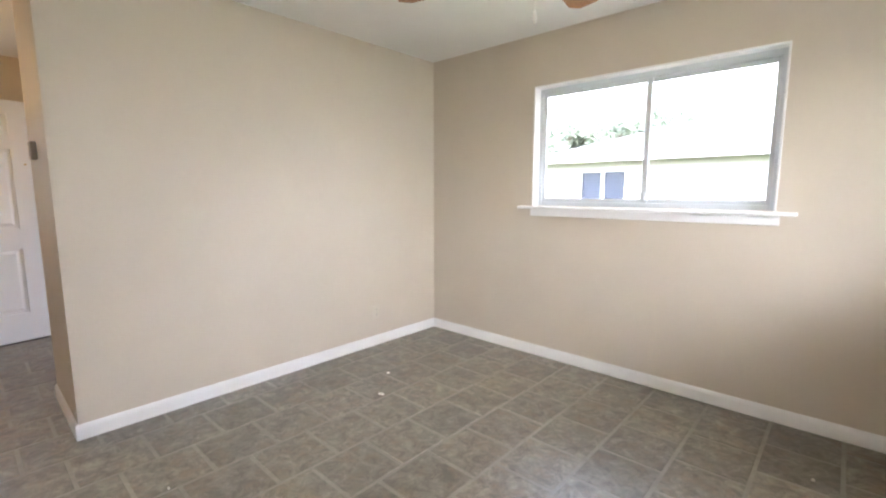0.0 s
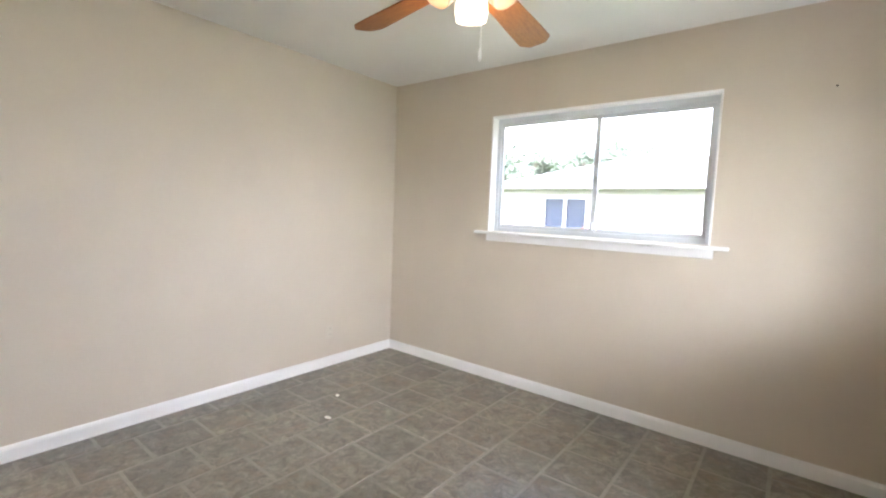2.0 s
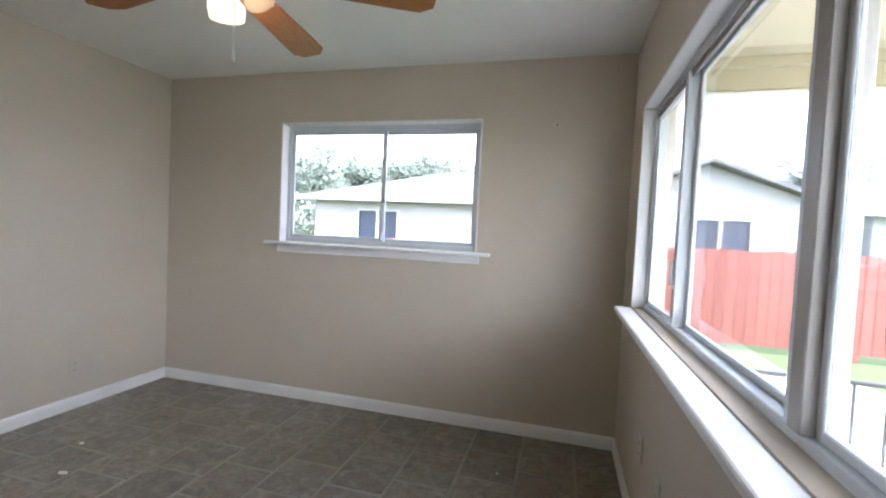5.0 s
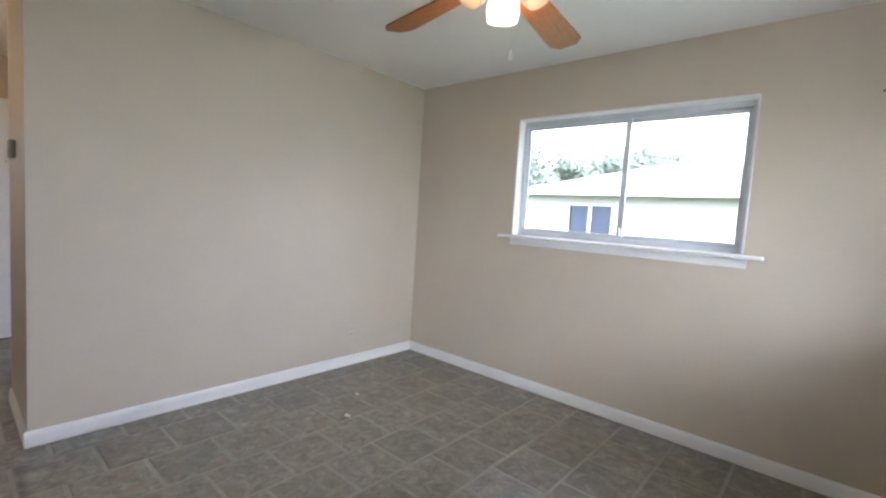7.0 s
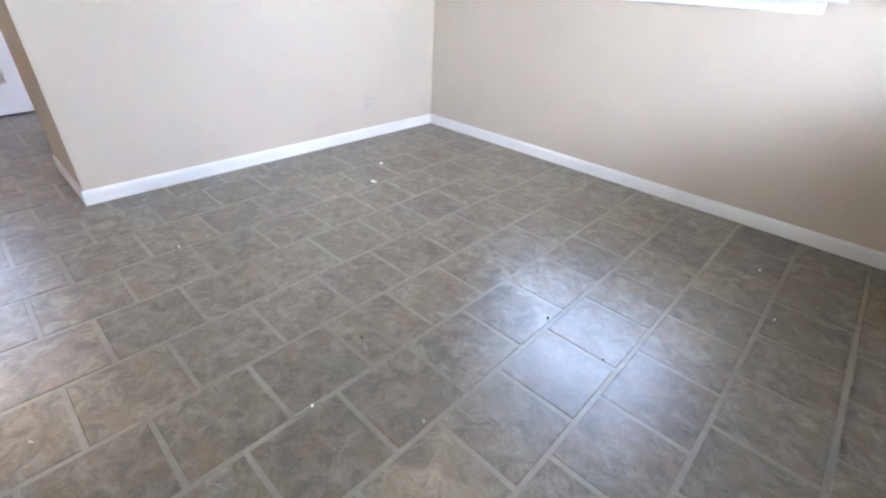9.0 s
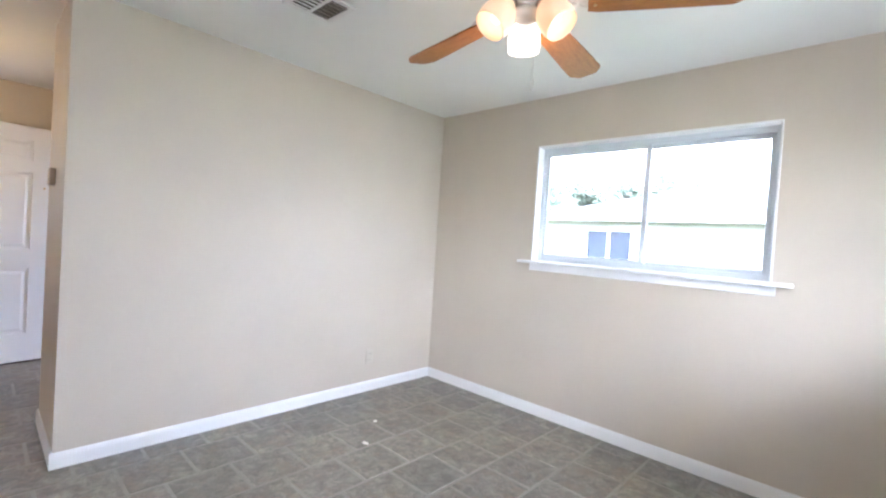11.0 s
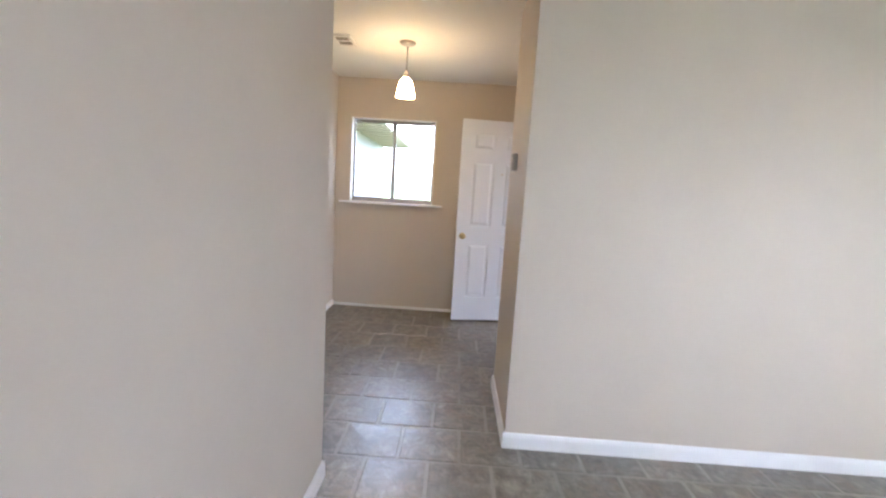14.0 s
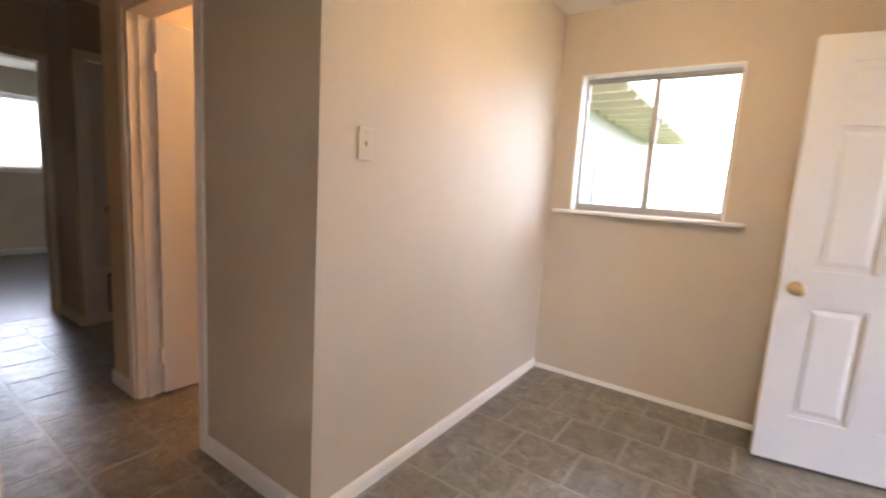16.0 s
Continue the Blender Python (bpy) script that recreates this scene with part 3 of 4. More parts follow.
# ---- ceiling fan ----
def ceiling_fan(cx, cy, blade_z, radius, phase):
    f = thing("ceiling_fan", pose(cx, cy, H), "white ceiling fan with oak blades and lit shades", "ceiling fan")
    dz = blade_z - H
    part("canopy", lathe([(0.0, 0.0), (0.068, 0.0), (0.068, -0.012), (0.055, -0.035), (0.025, -0.05), (0.0, -0.05)], 32), WHITEMETAL, f, "", True)
    part("downrod", lathe([(0.0, -0.05), (0.014, -0.05), (0.014, dz + 0.17), (0.0, dz + 0.17)], 16), WHITEMETAL, f, "", True)
    motor = part("motor_housing", lathe([(0.0, dz + 0.18), (0.03, dz + 0.18), (0.045, dz + 0.165), (0.10, dz + 0.155), (0.125, dz + 0.135), (0.132, dz + 0.105),
                                 (0.132, dz + 0.065), (0.12, dz + 0.042), (0.085, dz + 0.030), (0.0, dz + 0.030)], 40), WHITEMETAL, f, "ornate white motor housing", True)
    for i in range(20):
        a = 2 * math.pi * i / 20
        bm = block(0.118, 0.134, -0.007, 0.007, dz + 0.060, dz + 0.118, 0.002)
        part("cooling_slot", bm, DUCT, motor, "", False, pose(0, 0, 0, 0, 0, math.degrees(a)))
    part("switch_housing", lathe([(0.0, dz + 0.030), (0.058, dz + 0.030), (0.062, dz + 0.01), (0.055, dz - 0.008), (0.04, dz - 0.014), (0.0, dz - 0.014)], 32), WHITEMETAL, f, "", True)
    part("light_fitter", lathe([(0.0, dz - 0.014), (0.040, dz - 0.014), (0.052, dz - 0.024), (0.050, dz - 0.036), (0.034, dz - 0.052), (0.012, dz - 0.062), (0.0, dz - 0.062)], 32), WHITEMETAL, f, "", True)
    # blade arms and blades
    arm = bmesh.new()
    n = 10
    prev = None
    for i in range(n + 1):
        u = i / n
        r = 0.085 + 0.155 * u
        w = 0.014 + 0.012 * math.sin(u * math.pi * 3) ** 2 + 0.034 * max(0, u - 0.55) / 0.45
        z = dz + 0.020 - 0.022 * u
        ring = [arm.verts.new((r, s * w, z + h)) for s, h in ((-1, 0), (1, 0), (1, 0.007), (-1, 0.007))]
        if prev:
            for k in range(4):
                arm.faces.new((prev[k], prev[(k + 1) % 4], ring[(k + 1) % 4], ring[k]))
        else:
            arm.faces.new(ring)
        prev = ring
    arm.faces.new(list(reversed(prev)))
    arm_me = finish(arm, "blade_arm", WHITEMETAL)
    scroll = bmesh.new()
    for ox, oy, rr in ((0.155, 0.026, 0.017), (0.155, -0.026, 0.017), (0.198, 0.034, 0.021), (0.198, -0.034, 0.021), (0.118, 0.018, 0.011), (0.118, -0.018, 0.011)):
        rings = []
        for k in range(14):
            u = 2 * math.pi * k / 14
            rings.append([scroll.verts.new((ox + (rr + 0.0042 * math.cos(v)) * math.cos(u), oy + (rr + 0.0042 * math.cos(v)) * math.sin(u),
                                            dz + 0.020 - 0.022 * (ox - 0.085) / 0.155 + 0.004 + 0.0042 * math.sin(v))) for v in (0, 1.571, 3.142, 4.712)])
        for k in range(14):
            p, q = rings[k], rings[(k + 1) % 14]
            for v in range(4):
                scroll.faces.new((p[v], q[v], q[(v + 1) % 4], p[(v + 1) % 4]))
    scroll_me = finish(scroll, "scrollwork", WHITEMETAL, True)
    outline = [(0.205, 0.048), (0.24, 0.056), (radius - 0.16, 0.070), (radius - 0.052, 0.073), (radius - 0.044, 0.070), (radius - 0.004, 0.042), (radius, 0.034)]
    blade = bmesh.new()
    for z in (0.0, 0.006):
        blade.faces.new([blade.verts.new((x, y, z)) for x, y in outline + [(x, -y) for x, y in reversed(outline)]])
    blade.verts.ensure_lookup_table()
    m = len(outline) * 2
    for i in range(m):
        j = (i + 1) % m
        blade.faces.new((blade.verts[i], blade.verts[j], blade.verts[m + j], blade.verts[m + i]))
    blade_me = finish(blade, "blade", OAK)
    for i in range(5):
        a = phase + 72 * i
        o = new("blade_arm", arm_me)
        o.parent = f
        o.matrix_basis = pose(0, 0, 0, 0, 0, a)
        curl = new("scrollwork", scroll_me)
        curl.parent = o
        o = new("blade", blade_me)
        o.parent = f
        o.matrix_basis = pose(0, 0, 0, 0, 0, a) @ pose(0, 0, dz - 0.004, -11, 0, 0)
        for y in (-0.02, 0.02):
            part("screw", lathe([(0, 0), (0.006, 0), (0.004, -0.003), (0, -0.003)], 10), BRASS, o, "", True, pose(0.228, y, 0))
    # three frosted bell shades, tipped outwards
    bell = [(0.020, 0.0), (0.024, -0.004), (0.036, -0.016), (0.050, -0.036), (0.059, -0.062), (0.061, -0.088), (0.058, -0.110), (0.057, -0.120),
            (0.054, -0.119), (0.057, -0.088), (0.055, -0.062), (0.046, -0.037), (0.032, -0.018), (0.018, -0.006)]
    for i, a in enumerate((125, 245, 5)):
        m = pose(0, 0, dz + 0.010, 0, 0, a) @ pose(0.050, 0, 0, 0, -38, 0)
        part("lamp_arm", lathe([(0, 0.03), (0.012, 0.03), (0.014, -0.01), (0.024, -0.014), (0.024, -0.034), (0, -0.034)], 16), NICKEL, f, "", True, m)
        s = part("shade", lathe(bell, 28), FANGLOW_BRIGHT if i == 0 else FANGLOW, f, "frosted bell shade, lit", True, m @ pose(0, 0, -0.024))
        part("bulb", lathe([(0, 0), (0.012, -0.005), (0.013, -0.03), (0.026, -0.055), (0.026, -0.07), (0.014, -0.088), (0, -0.091)], 16), FANBULB if i == 0 else FANGLOW_BRIGHT, s, "lit bulb", True)
        if i == 0:
            # the one strong bulb of the three
            glow = bpy.data.lights.new("fan_bulb_light", "POINT")
            glow.energy = 0.30
            glow.color = (1.0, 0.68, 0.36)
            glow.shadow_soft_size = 0.03
            lamp = new("fan_bulb_light", glow)
            lamp.parent = s
            lamp.matrix_basis = pose(0, 0, -0.145)
    chain = part("pull_chain", lathe([(0, dz - 0.055), (0.0016, dz - 0.055), (0.0016, dz - 0.255), (0, dz - 0.255)], 8), WHITEMETAL, f)
    chain.matrix_basis = pose(0.030, 0.022, 0)
    part("chain_fob", lathe([(0, dz - 0.250), (0.004, dz - 0.253), (0.007, dz - 0.280), (0.006, dz - 0.292), (0, dz - 0.294)], 12), WHITEMETAL, chain, "white chain fob", True)
    return f


ceiling_fan(2.022, -1.69, 2.13, 0.70, 26.3)


# ---- pendant in the entry ----
def pendant(x, y, drop):
    p = thing("pendant_lamp", pose(x, y, H), "nickel pendant lamp with a glowing white glass shade", "pendant lamp")
    part("canopy", lathe([(0, 0), (0.062, 0), (0.062, -0.008), (0.05, -0.02), (0.02, -0.026), (0, -0.026)], 32), NICKEL, p, "", True)
    part("rod", lathe([(0, -0.026), (0.005, -0.026), (0.005, -drop + 0.20), (0, -drop + 0.20)], 10), NICKEL, p, "", True)
    part("socket", lathe([(0, -drop + 0.20), (0.010, -drop + 0.20), (0.022, -drop + 0.17), (0.026, -drop + 0.142), (0.0, -drop + 0.142)], 20), NICKEL, p, "", True)
    z = -drop
    s = part("shade", lathe([(0.026, z + 0.146), (0.040, z + 0.130), (0.056, z + 0.095), (0.067, z + 0.050), (0.074, z), (0.070, z + 0.001),
                         (0.063, z + 0.050), (0.052, z + 0.094), (0.036, z + 0.127), (0.022, z + 0.142)], 32), PENDGLOW, p, "white bell glass shade, lit", True)
    part("bulb", lathe([(0, z + 0.14), (0.014, z + 0.13), (0.028, z + 0.07), (0.02, z + 0.04), (0, z + 0.035)], 16), PENDGLOW, s, "lit bulb", True)


pendant(-1.38, -3.478, 0.41)

# bathroom lamp that throws the orange light
bl = thing("bathroom_lamp", pose(-1.45, -5.2, H), "warm glowing globe on the bathroom ceiling", "ceiling lamp")
part("base", lathe([(0, 0), (0.08, 0), (0.08, -0.02), (0, -0.02)], 24), NICKEL, bl, "", True)
part("globe", lathe([(0.05, -0.02), (0.09, -0.05), (0.10, -0.10), (0.07, -0.15), (0, -0.165)], 24), BATHGLOW, bl, "lit glass globe", True)


# ---- ceiling registers ----
def register(x0, x1, y0, y1, rot, slats, dark=False):
    cx, cy = (x0 + x1) / 2, (y0 + y1) / 2
    a, b = (x1 - x0) / 2, (y1 - y0) / 2
    r = thing("ceiling_vent", pose(cx, cy, H, 0, 0, rot), "dark-slotted ceiling air register in a pale frame" if dark else "white metal ceiling air register with dark slots", "air vent", "ceiling registers")
    part("backing", block(-a + 0.02, a - 0.02, -b + 0.02, b - 0.02, -0.006, -0.001), DUCT, r)
    for p in ((-a, a, -b, -b + 0.03), (-a, a, b - 0.03, b), (-a, -a + 0.03, -b + 0.03, b - 0.03), (a - 0.03, a, -b + 0.03, b - 0.03)):
        part("frame", block(*p, -0.012, -0.001, 0.003), WHITEMETAL, r)
    part("divider", block(-0.008, 0.008, -b + 0.03, b - 0.03, -0.012, -0.002), WHITEMETAL, r)
    for i in range(slats):
        y = -b + 0.03 + (i + 0.5) * (2 * b - 0.06) / slats
        for u, v in ((-a + 0.03, -0.008), (0.008, a - 0.03)):
            part("slat", block(u, v, -0.0012, 0.0012, -0.0045, 0.0045), TAUPE if dark or u > 0 else WHITEMETAL, r, "", False, pose(0, y, -0.008, 15 if u < 0 else -45, 0, 0))
    return r


register(0.735, 1.005, -1.965, -1.705, 90, 6)
register(-1.52, -1.27, -4.06, -3.90, 0, 5, True)


# ---- small wall things ----
def plate(name, label, category, m, kind, w=0.07, h=0.115, mat=PLASTIC):
    """A wall plate: local x across, z up, standing out along -y."""
    p = thing(name, m, label, category)
    part("cover", block(-w / 2, w / 2, -0.006, -0.0005, -h / 2, h / 2, 0.0025, 2), mat, p)
    if kind == "outlet":
        for z in (-0.024, 0.024):
            s = part("socket", block(-0.017, 0.017, -0.009, -0.006, z - 0.014, z + 0.014, 0.002), mat, p)
            for x in (-0.006, 0.006):
                part("slot", block(x - 0.0012, x + 0.0012, -0.0095, -0.0088, z - 0.005, z + 0.006), DARK, s)
    else:
        part("toggle", block(-0.005, 0.005, -0.016, -0.006, -0.008, 0.010, 0.002), mat, p)
    for z in (-h / 2 + 0.016, h / 2 - 0.016) if kind == "switch" else (0.0,):
        part("screw", block(-0.003, 0.003, -0.0072, -0.006, z - 0.003, z + 0.003, 0.001), mat, p)
    return p


plate("wall_outlet", "ivory plastic duplex outlet low on the wall", "outlet", pose(0, -0.71, 0.29, 0, 0, 90), "outlet")
plate("wall_outlet", "ivory plastic duplex outlet below the patio window", "outlet", pose(XE, -0.86, 0.42, 0, 0, -90), "outlet")
plate("cable_plate", "ivory plastic cable plate below the patio window", "wall plate", pose(XE, -1.22, 0.42, 0, 0, -90), "switch")
plate("light_switch", "ivory plastic light switch on the entry wall", "light switch", pose(-0.745, YSW, 1.395, 0, 0, 180), "switch")
th = thing("thermostat", pose(-0.41, YP, 1.51), "small taupe plastic thermostat on the partition end", "thermostat")
part("housing", block(-0.045, 0.045, -0.028, -0.001, -0.048, 0.048, 0.006, 2), TAUPE, th)
part("lever", block(-0.03, 0.03, -0.032, -0.028, -0.040, -0.033, 0.001), PLASTIC, th)
part("dial_window", block(-0.03, 0.03, -0.030, -0.028, 0.0, 0.028, 0.001), PLASTIC, th)
nail = tagged(new("wall_nail", finish(lathe([(0, 0), (0.0025, 0), (0.0025, 0.008), (0.005, 0.009), (0.005, 0.011), (0, 0.011)], 10), "wall_nail", DARK)), "dark nail remaining in the beige wall", "nail")
nail.matrix_basis = pose(3.055, -0.0005, 2.017, 90, 0, 0)


def scrap(x, y, turn, size, seed, mat=None, name="paint_flake", label="small white flake lying on the tiles"):
    """A crumpled flake of paint or paper on the floor."""
    rnd = random.Random(seed)
    bm = bmesh.new()
    n = 7
    ring = []
    for i in range(n):
        a = 2 * math.pi * i / n
        r = size * rnd.uniform(0.6, 1.0)
        ring.append((r * math.cos(a), 0.5 * r * math.sin(a)))
    top = [bm.verts.new((p, q, rnd.uniform(0.003, 0.010))) for p, q in ring]
    low = [bm.verts.new((p, q, 0.0005)) for p, q in ring]
    c = bm.verts.new((0, 0, 0.012))
    for i in range(n):
        j = (i + 1) % n
        bm.faces.new((top[i], top[j], c))
        bm.faces.new((low[i], low[j], top[j], top[i]))
    bm.faces.new(list(reversed(low)))
    o = tagged(new(name, finish(bm, name, mat or PAPER)), label, "debris", "crumbs on the floor" if mat else "flakes on the floor")
    o.matrix_basis = pose(x, y, 0.0012, 0, 0, turn)


for i, (x, y, a, s) in enumerate(((0.755, -1.285, 20, 0.026), (0.536, -1.038, 60, 0.017), (0.778, -2.498, 0, 0.009), (1.59, -3.177, 47, 0.008), (2.026, -2.549, 94, 0.006), (2.312, -2.336, 141, 0.006), (2.852, -0.524, 8, 0.009), (2.993, -0.921, 55, 0.01))):
    scrap(x, y, a, s, i)
for i, (x, y) in enumerate(((2.314, -1.628), (2.585, -1.68), (1.887, -2.249))):
    scrap(x, y, 35 * i, 0.005, 20 + i, GRIT, "grit_crumb", "small dark crumb of grit on the tiles")


# ---- outdoors ----
GZ = -0.30
struct("ground", block(-600, 600, -600, 600, GZ - 0.4, GZ), LAWN, "mown green lawn reaching to the horizon", "ground")
struct("front_step", block(XW - 0.5, XP, YD + T, 1.2, GZ, -0.03, 0.01), CONCRETE, "concrete front porch slab outside the open door", "porch")
struct("pavement", block(XE + 0.16, 6.6, -9, 3.4, GZ + 0.001, GZ + 0.06, 0.01), CONCRETE, "pale concrete patio slab", "patio")
porch = tagged(new("porch_roof"), "cream painted porch roof over the patio", "porch", kind="structure")
PX = 5.48                      # east edge of the porch roof
part("porch_ceiling", block(XE + 0.41, PX + 0.25, -9.0, 0.75, 2.56, 2.64), PORCH, porch)
part("beam", block(XE + 0.41, PX, 0.50, 0.64, 2.345, 2.56, 0.006), PORCH, porch)
part("beam_trim", block(XE + 0.41, PX, 0.46, 0.498, 2.49, 2.56, 0.004), PORCH, porch)
part("beam_trim", block(XE + 0.41, PX, 0.49, 0.65, 2.315, 2.343, 0.004), TRIM, porch)
part("beam", block(PX - 0.14, PX, -9.0, 0.498, 2.33, 2.56, 0.006), PORCH, porch)
for y in (0.57, -3.1, -6.8):
    part("porch_post", block(PX - 0.13, PX - 0.01, y - 0.06, y + 0.06, GZ + 0.06, 2.33, 0.006), PORCH, porch)

rail = thing("patio_railing", pose(0, 0, 0), "low black iron railing along the patio", "railing")
part("top_rail", block(3.75, 9.0, 0.02, 0.05, 0.575, 0.60, 0.004), IRON, rail)
part("bottom_rail", block(3.75, 9.0, 0.025, 0.045, -0.13, -0.11, 0.003), IRON, rail)
bal = finish(block(-0.007, 0.007, -0.007, 0.007, GZ + 0.06, 0.576, 0.001), "baluster", IRON)
for i in range(34):
    o = new("baluster", bal)
    o.parent = rail
    o.matrix_basis = pose(3.8 + i * 0.155, 0.035, 0)

fence = thing("wooden_fence", pose(0, 4.7, GZ), "red-stained wooden board fence across the yard", "fence")
rnd = random.Random(5)
boards = [finish(block(0.0, 0.138, 0, 0.018, 0.02, h, 0.003), "board", FENCE) for h in (1.44, 1.45, 1.46)]
for i in range(190):
    o = new("board", boards[rnd.randrange(3)])
    o.parent = fence
    rise = min(0.10, max(-0.12, 0.03 * (i * 0.145 - 14.5)))
    o.matrix_basis = pose(-12 + i * 0.145, rnd.uniform(-0.003, 0.003), rise, 0, 0, 0)
for z in (0.3, 1.1):
    part("fence_rail", block(-12, 15.5, 0.02, 0.06, z, z + 0.09, 0.004), FENCE, fence)
for i in range(12):
    part("fence_post", block(-12 + i * 2.4, -11.91 + i * 2.4, 0.02, 0.11, 0, 1.45, 0.005), FENCE, fence)


def house(name, x0, x1, y0, y1, eave, ridge, label, wall_mat, windows, gable=False, over=0.45, boards=True):
    """A low house: south face at y0 with lap boards, hip or gable roof, fascia, and windows (x, z0, width, height)."""
    h = thing(name, pose(0, 0, 0), label, "house")
    part("wall", wall_y(y0, y0 + 0.2, x0, x1, GZ, eave, sorted((x, x + w, z, z + hh) for x, z, w, hh in windows)), wall_mat, h)
    part("wall", block(x0, x0 + 0.2, y0 + 0.2, y1, GZ, eave), wall_mat, h)
    part("wall", block(x1 - 0.2, x1, y0 + 0.2, y1, GZ, eave), wall_mat, h)
    part("wall", block(x0, x1, y1, y1 + 0.2, GZ, eave), wall_mat, h)
    bm = bmesh.new()
    a, b, c, d = x0 - over, x1 + over, y0 - over, y1 + over
    ym, xm = (c + d) / 2, (a + b) / 2
    if gable:
        pts = [(a, c, eave), (xm, c, ridge), (b, c, eave), (a, d, eave), (xm, d, ridge), (b, d, eave)]
        low = [(x, y, z - 0.14) for x, y, z in pts]
        v = [bm.verts.new(p) for p in pts + low]
        for q in ((0, 1, 4, 3), (1, 2, 5, 4), (6, 9, 10, 7), (7, 10, 11, 8), (0, 6, 7, 1), (1, 7, 8, 2), (3, 4, 10, 9), (4, 5, 11, 10), (0, 3, 9, 6), (2, 8, 11, 5)):
            bm.faces.new([v[i] for i in q])
        g = bmesh.new()
        tri = [(x0, eave), (x1, eave), (xm, ridge - 0.2)]
        f = [g.verts.new((x, y0, z)) for x, z in tri]
        k = [g.verts.new((x, y0 + 0.2, z)) for x, z in tri]
        g.faces.new(f)
        g.faces.new(list(reversed(k)))
        for i in range(3):
            g.faces.new((f[i], f[(i + 1) % 3], k[(i + 1) % 3], k[i]))
        part("gable_wall", g, wall_mat, h)
    else:
        run = (d - c) / 2
        pts = [(a, c, eave), (b, c, eave), (b, d, eave), (a, d, eave), (a + run, ym, ridge), (b - run, ym, ridge)]
        v = [bm.verts.new(p) for p in pts]
        for q in ((0, 1, 5, 4), (1, 2, 5), (2, 3, 4, 5), (3, 0, 4), (0, 3, 2, 1)):
            bm.faces.new([v[i] for i in q])
    part("roof", bm, SHINGLE, h, "pale weathered shingle roof")
    if not gable:
        part("fascia", block(a - 0.02, b + 0.02, c - 0.03, c - 0.002, eave - 0.14, eave + 0.03, 0.004), HOUSETRIM, h)
        part("soffit", block(a, b, c, y0 - 0.002, eave - 0.05, eave - 0.01), HOUSETRIM, h)
    if boards:
        z = GZ + 0.1
        lap = bmesh.new()
        while z < eave - 0.2:
            at = x0
            for wx, wz, ww, wh in sorted(windows):
                if wz - 0.1 < z < wz + wh:
                    bx(lap, at, wx - 0.06, y0 - 0.014, y0 - 0.001, z, z + 0.175)
                    at = wx + ww + 0.06
            bx(lap, at, x1, y0 - 0.014, y0 - 0.001, z, z + 0.175)
            z += 0.19
        tagged(part("lap_boards", lap, wall_mat, h), kind="stuff")
    for x, z, w, hh in windows:
        win = part("window", block(x, x + w, y0 + 0.06, y0 + 0.09, z, z + hh), SCREEN, h, "dark screened window")
        for p in ((x - 0.06, x, z - 0.06, z + hh + 0.06), (x + w, x + w + 0.06, z - 0.06, z + hh + 0.06), (x, x + w, z + hh, z + hh + 0.06), (x, x + w, z - 0.06, z), (x + w / 2 - 0.05, x + w / 2 + 0.05, z, z + hh)):
            part("frame", block(p[0], p[1], y0 - 0.03, y0 + 0.05, p[2], p[3], 0.004), HOUSETRIM, win)
    return h


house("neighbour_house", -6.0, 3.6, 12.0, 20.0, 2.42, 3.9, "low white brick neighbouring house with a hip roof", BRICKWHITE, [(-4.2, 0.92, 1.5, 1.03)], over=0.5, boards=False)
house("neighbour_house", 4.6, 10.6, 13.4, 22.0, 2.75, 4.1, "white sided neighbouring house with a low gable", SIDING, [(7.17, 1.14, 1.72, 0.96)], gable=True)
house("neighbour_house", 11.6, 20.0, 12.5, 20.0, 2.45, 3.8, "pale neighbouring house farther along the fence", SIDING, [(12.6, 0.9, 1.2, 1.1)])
# this house's own wing, seen through the entry window
wing = thing("house_wing", pose(0, 0, 0), "white wing of the house with a cream eave", "house")
part("wall", block(-9.0, -2.95, -5.1, -4.95, GZ, 2.42), SIDING, wing)
part("eave", block(-9.2, -2.95, -5.2, -4.30, 2.40, 2.50, 0.01), PORCH, wing)
part("fascia", block(-9.2, -2.95, -4.30, -4.27, 2.34, 2.52, 0.004), PORCH, wing)
for i in range(14):
    part("rafter_tail", block(-8.9 + i * 0.42, -8.85 + i * 0.42, -4.94, -4.30, 2.30, 2.40, 0.004), PORCH, wing)
wwin = part("window", block(-5.6, -4.9, -4.95, -4.93, 1.0, 1.9), SCREEN, wing)
part("frame", block(-5.66, -5.6, -4.96, -4.90, 0.94, 1.96, 0.003), TRIM, wwin)


def leaf_cloud(bm, centre, spread, count, size, rnd):
    for _ in range(count):
        while True:
            d = Vector((rnd.uniform(-1, 1), rnd.uniform(-1, 1), rnd.uniform(-1, 1)))
            if 0.15 < d.length < 1:
                break
        p = Vector(centre) + Vector((d.x * spread[0], d.y * spread[1], d.z * spread[2]))
        u = Vector((rnd.gauss(0, 1), rnd.gauss(0, 1), rnd.gauss(0, 1))).normalized()
        v = u.orthogonal().normalized()
        s = size * rnd.uniform(0.6, 1.3)
        bm.faces.new([bm.verts.new(p + u * s), bm.verts.new(p + v * s * 0.45), bm.verts.new(p - u * s), bm.verts.new(p - v * s * 0.45)])


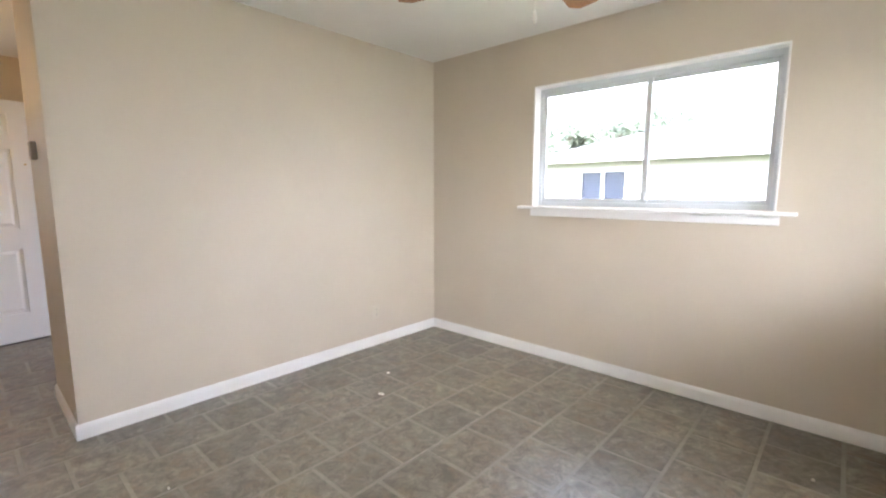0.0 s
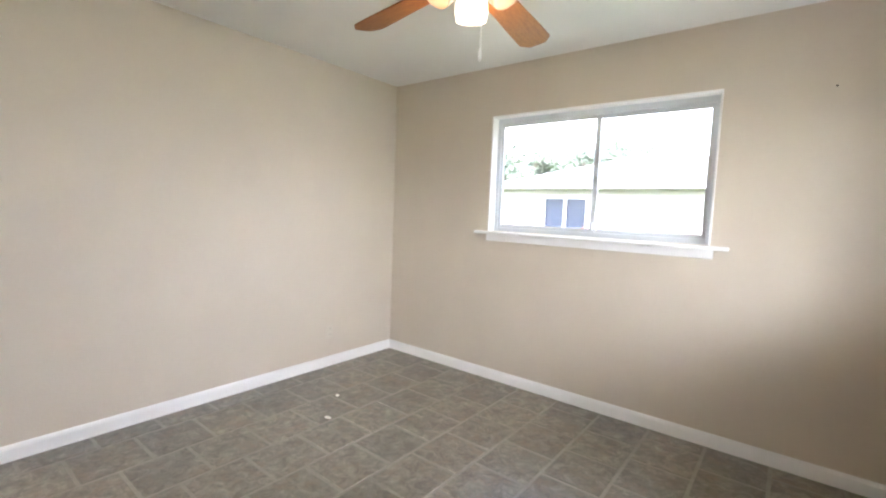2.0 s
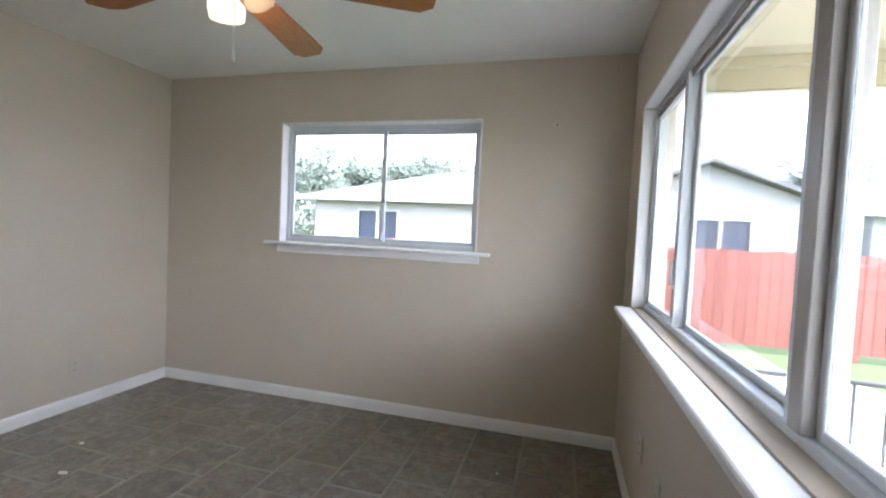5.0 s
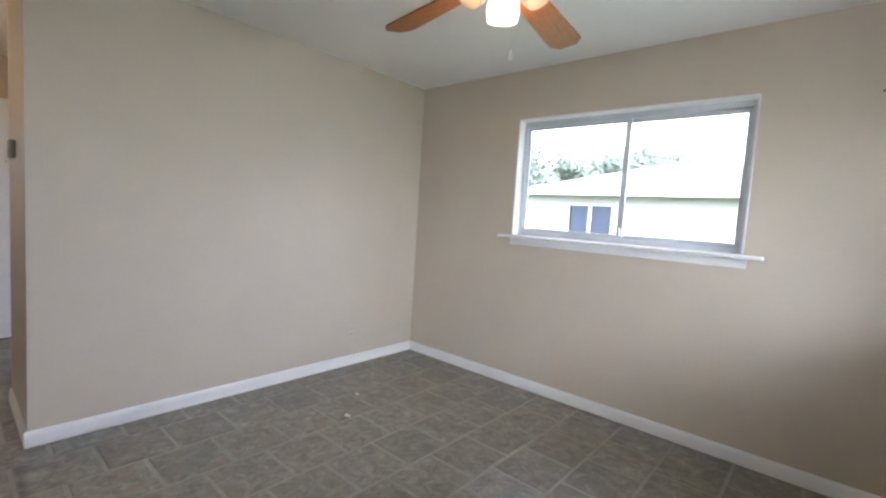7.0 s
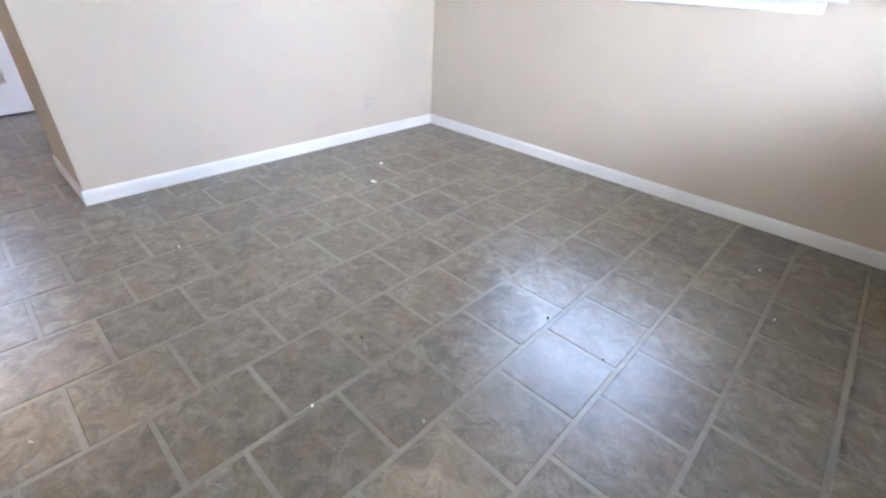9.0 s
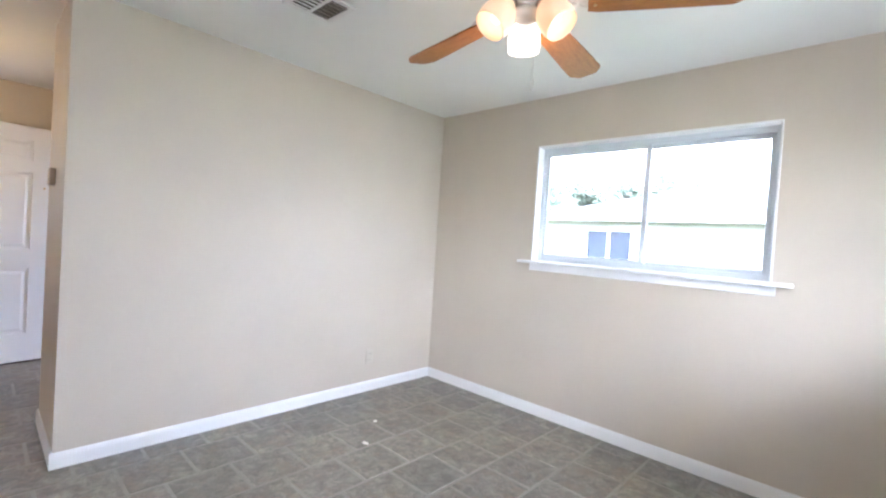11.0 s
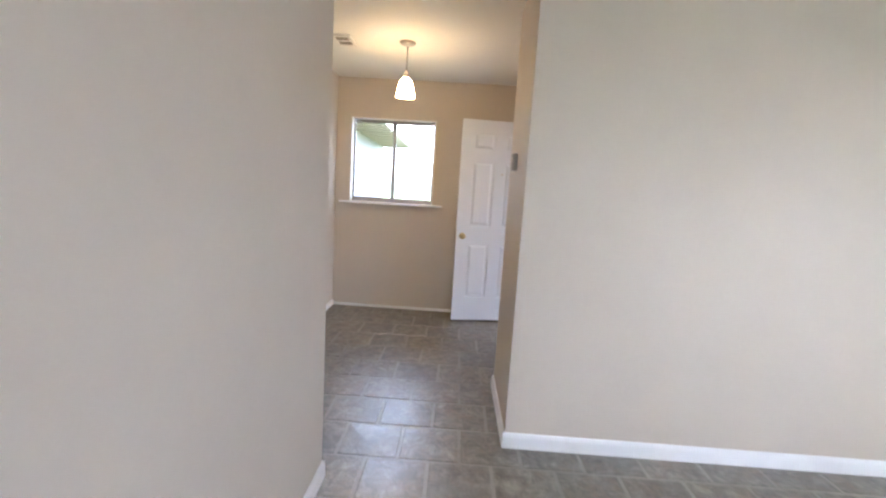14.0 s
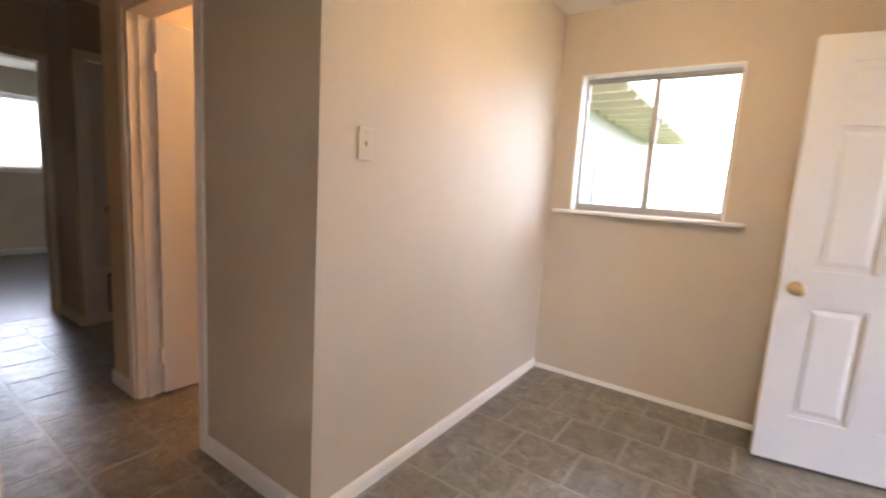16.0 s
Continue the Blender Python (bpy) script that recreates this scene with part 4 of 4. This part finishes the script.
def tapered(bm, a, b, r0, r1, n=7):
    a, b = Vector(a), Vector(b)
    z = (b - a).normalized()
    x = z.orthogonal().normalized()
    y = z.cross(x)
    lo = [bm.verts.new(a + (x * math.cos(2 * math.pi * i / n) + y * math.sin(2 * math.pi * i / n)) * r0) for i in range(n)]
    hi = [bm.verts.new(b + (x * math.cos(2 * math.pi * i / n) + y * math.sin(2 * math.pi * i / n)) * r1) for i in range(n)]
    for i in range(n):
        bm.faces.new((lo[i], lo[(i + 1) % n], hi[(i + 1) % n], hi[i]))
    bm.faces.new(hi)


def tree(x, y, height, crown, seed, label, bare=False):
    rnd = random.Random(seed)
    t = thing("tree", pose(x, y, GZ), label, "tree")
    trunk = bmesh.new()
    fork = height * 0.45
    tapered(trunk, (0, 0, -0.1), (0.1, 0, fork), 0.2, 0.13)
    leaves = bmesh.new()
    for i in range(11):
        a = 2 * math.pi * i / 11 + rnd.uniform(-0.3, 0.3)
        r = crown * rnd.uniform(0.45, 0.95)
        tip = (r * math.cos(a), r * math.sin(a), height * rnd.uniform(0.62, 0.98))
        mid = (tip[0] * 0.45, tip[1] * 0.45, fork + (tip[2] - fork) * 0.55)
        tapered(trunk, (0.1, 0, fork * rnd.uniform(0.75, 1.0)), mid, 0.09, 0.05)
        tapered(trunk, mid, tip, 0.05, 0.015)
        for _ in range(3):
            e = Vector(mid).lerp(Vector(tip), rnd.uniform(0.3, 1.0)) + Vector((rnd.gauss(0, 0.4), rnd.gauss(0, 0.4), rnd.uniform(0.0, 0.6)))
            tapered(trunk, Vector(mid).lerp(Vector(tip), 0.4), e, 0.03, 0.008, 5)
            if not bare:
                leaf_cloud(leaves, e, (crown * 0.30, crown * 0.30, crown * 0.24), 150, 0.13, rnd)
    part("trunk", trunk, BARK, t)
    if not bare:
        part("crown", leaves, LEAF, t)
    else:
        leaves.free()


tree(-11.0, 21.5, 5.6, 2.6, 1, "leafy green tree behind the neighbouring house")
tree(-8.0, 24.0, 6.0, 2.8, 2, "broad green tree behind the neighbouring house")
tree(-4.6, 24.5, 6.2, 2.6, 7, "broad green tree behind the neighbouring house")
tree(-1.8, 26.0, 6.8, 2.6, 3, "bare branching tree behind the neighbouring house", True)
tree(-14.5, 23.0, 6.6, 3.0, 4, "leafy green tree beyond the fence")
tree(17.0, 27.0, 8.0, 3.2, 6, "green tree beyond the farther house")
hedge = thing("bush", pose(-8.0, 14.5, GZ), "tall green shrub beside the neighbouring house", "bush")
hb = random.Random(11)
bm = bmesh.new()
for i in range(26):
    leaf_cloud(bm, (hb.uniform(-1.3, 1.3), hb.uniform(-0.6, 0.6), hb.uniform(0.4, 2.3)), (0.5, 0.45, 0.45), 110, 0.08, hb)
part("foliage", bm, LEAF, hedge)
st = bmesh.new()
for i in range(7):
    tapered(st, (hb.uniform(-0.8, 0.8), 0, 0), (hb.uniform(-1.0, 1.0), hb.uniform(-0.3, 0.3), 1.8), 0.04, 0.012, 5)
part("stems", st, BARK, hedge)
bush = thing("bush", pose(-8.8, -3.3, GZ), "rounded green bush beside the house wing", "bush")
bm = bmesh.new()
rb = random.Random(9)
for i in range(12):
    leaf_cloud(bm, (rb.uniform(-0.7, 0.7), rb.uniform(-0.7, 0.7), rb.uniform(0.5, 1.5)), (0.45, 0.45, 0.4), 120, 0.06, rb)
part("foliage", bm, LEAF, bush)
st = bmesh.new()
for i in range(6):
    tapered(st, (0, 0, 0), (rb.uniform(-0.5, 0.5), rb.uniform(-0.5, 0.5), 1.0), 0.03, 0.01, 5)
part("stems", st, BARK, bush)


# ---- floor tiles, half a tile out of step from row to row ----
P, GAP = 0.309, 0.017
X0, Y0 = 1.10, -2.923
tile_cache = {}


def tile_mesh(w, d):
    key = (round(w, 3), round(d, 3))
    if key not in tile_cache:
        bm = bmesh.new()
        e = 0.0025
        lo = [bm.verts.new(p) for p in ((0, 0, -0.002), (w, 0, -0.002), (w, d, -0.002), (0, d, -0.002))]
        hi = [bm.verts.new(p) for p in ((e, e, 0.0), (w - e, e, 0.0), (w - e, d - e, 0.0), (e, d - e, 0.0))]
        for i in range(4):
            j = (i + 1) % 4
            bm.faces.new((lo[i], lo[j], hi[j], hi[i]))
        bm.faces.new(hi)
        tile_cache[key] = finish(bm, "tile", TILE)
    return tile_cache[key]


def inside(x, y):
    if 0 <= x <= XE and YS <= y <= 0:
        return True
    if XW <= x <= HXE and YSW <= y <= YP:
        return True
    if XW <= x <= XP and YP <= y <= YD:
        return True
    return HXW <= x <= HXE and YE <= y <= YSW


far = bmesh.new()
made = 0
for i in range(-13, 9):
    xa = X0 + i * P
    for j in range(-18, 11):
        ya = Y0 + j * P + (P / 2 if i % 2 else 0)
        cells = [(xa + GAP / 2, xa + P - GAP / 2, ya + GAP / 2, ya + P - GAP / 2)]
        x0, x1, y0, y1 = cells[0]
        if not any(inside(px, py) for px in (x0, x1) for py in (y0, y1)):
            continue
        x0, x1 = max(x0, XW), min(x1, XE)
        y0, y1 = max(y0, YE), min(y1, 0.0)
        if x1 - x0 < 0.02 or y1 - y0 < 0.02:
            continue
        if y1 > -4.6 and made < 300:
            o = new("tile", tile_mesh(x1 - x0, y1 - y0))
            o.parent = floor
            o.matrix_basis = pose(x0, y0, 0)
            made += 1
        else:
            bx(far, x0, x1, y0, y1, -0.0018, 0.0)
tagged(part("tile_run", far, TILE, floor), kind="stuff")
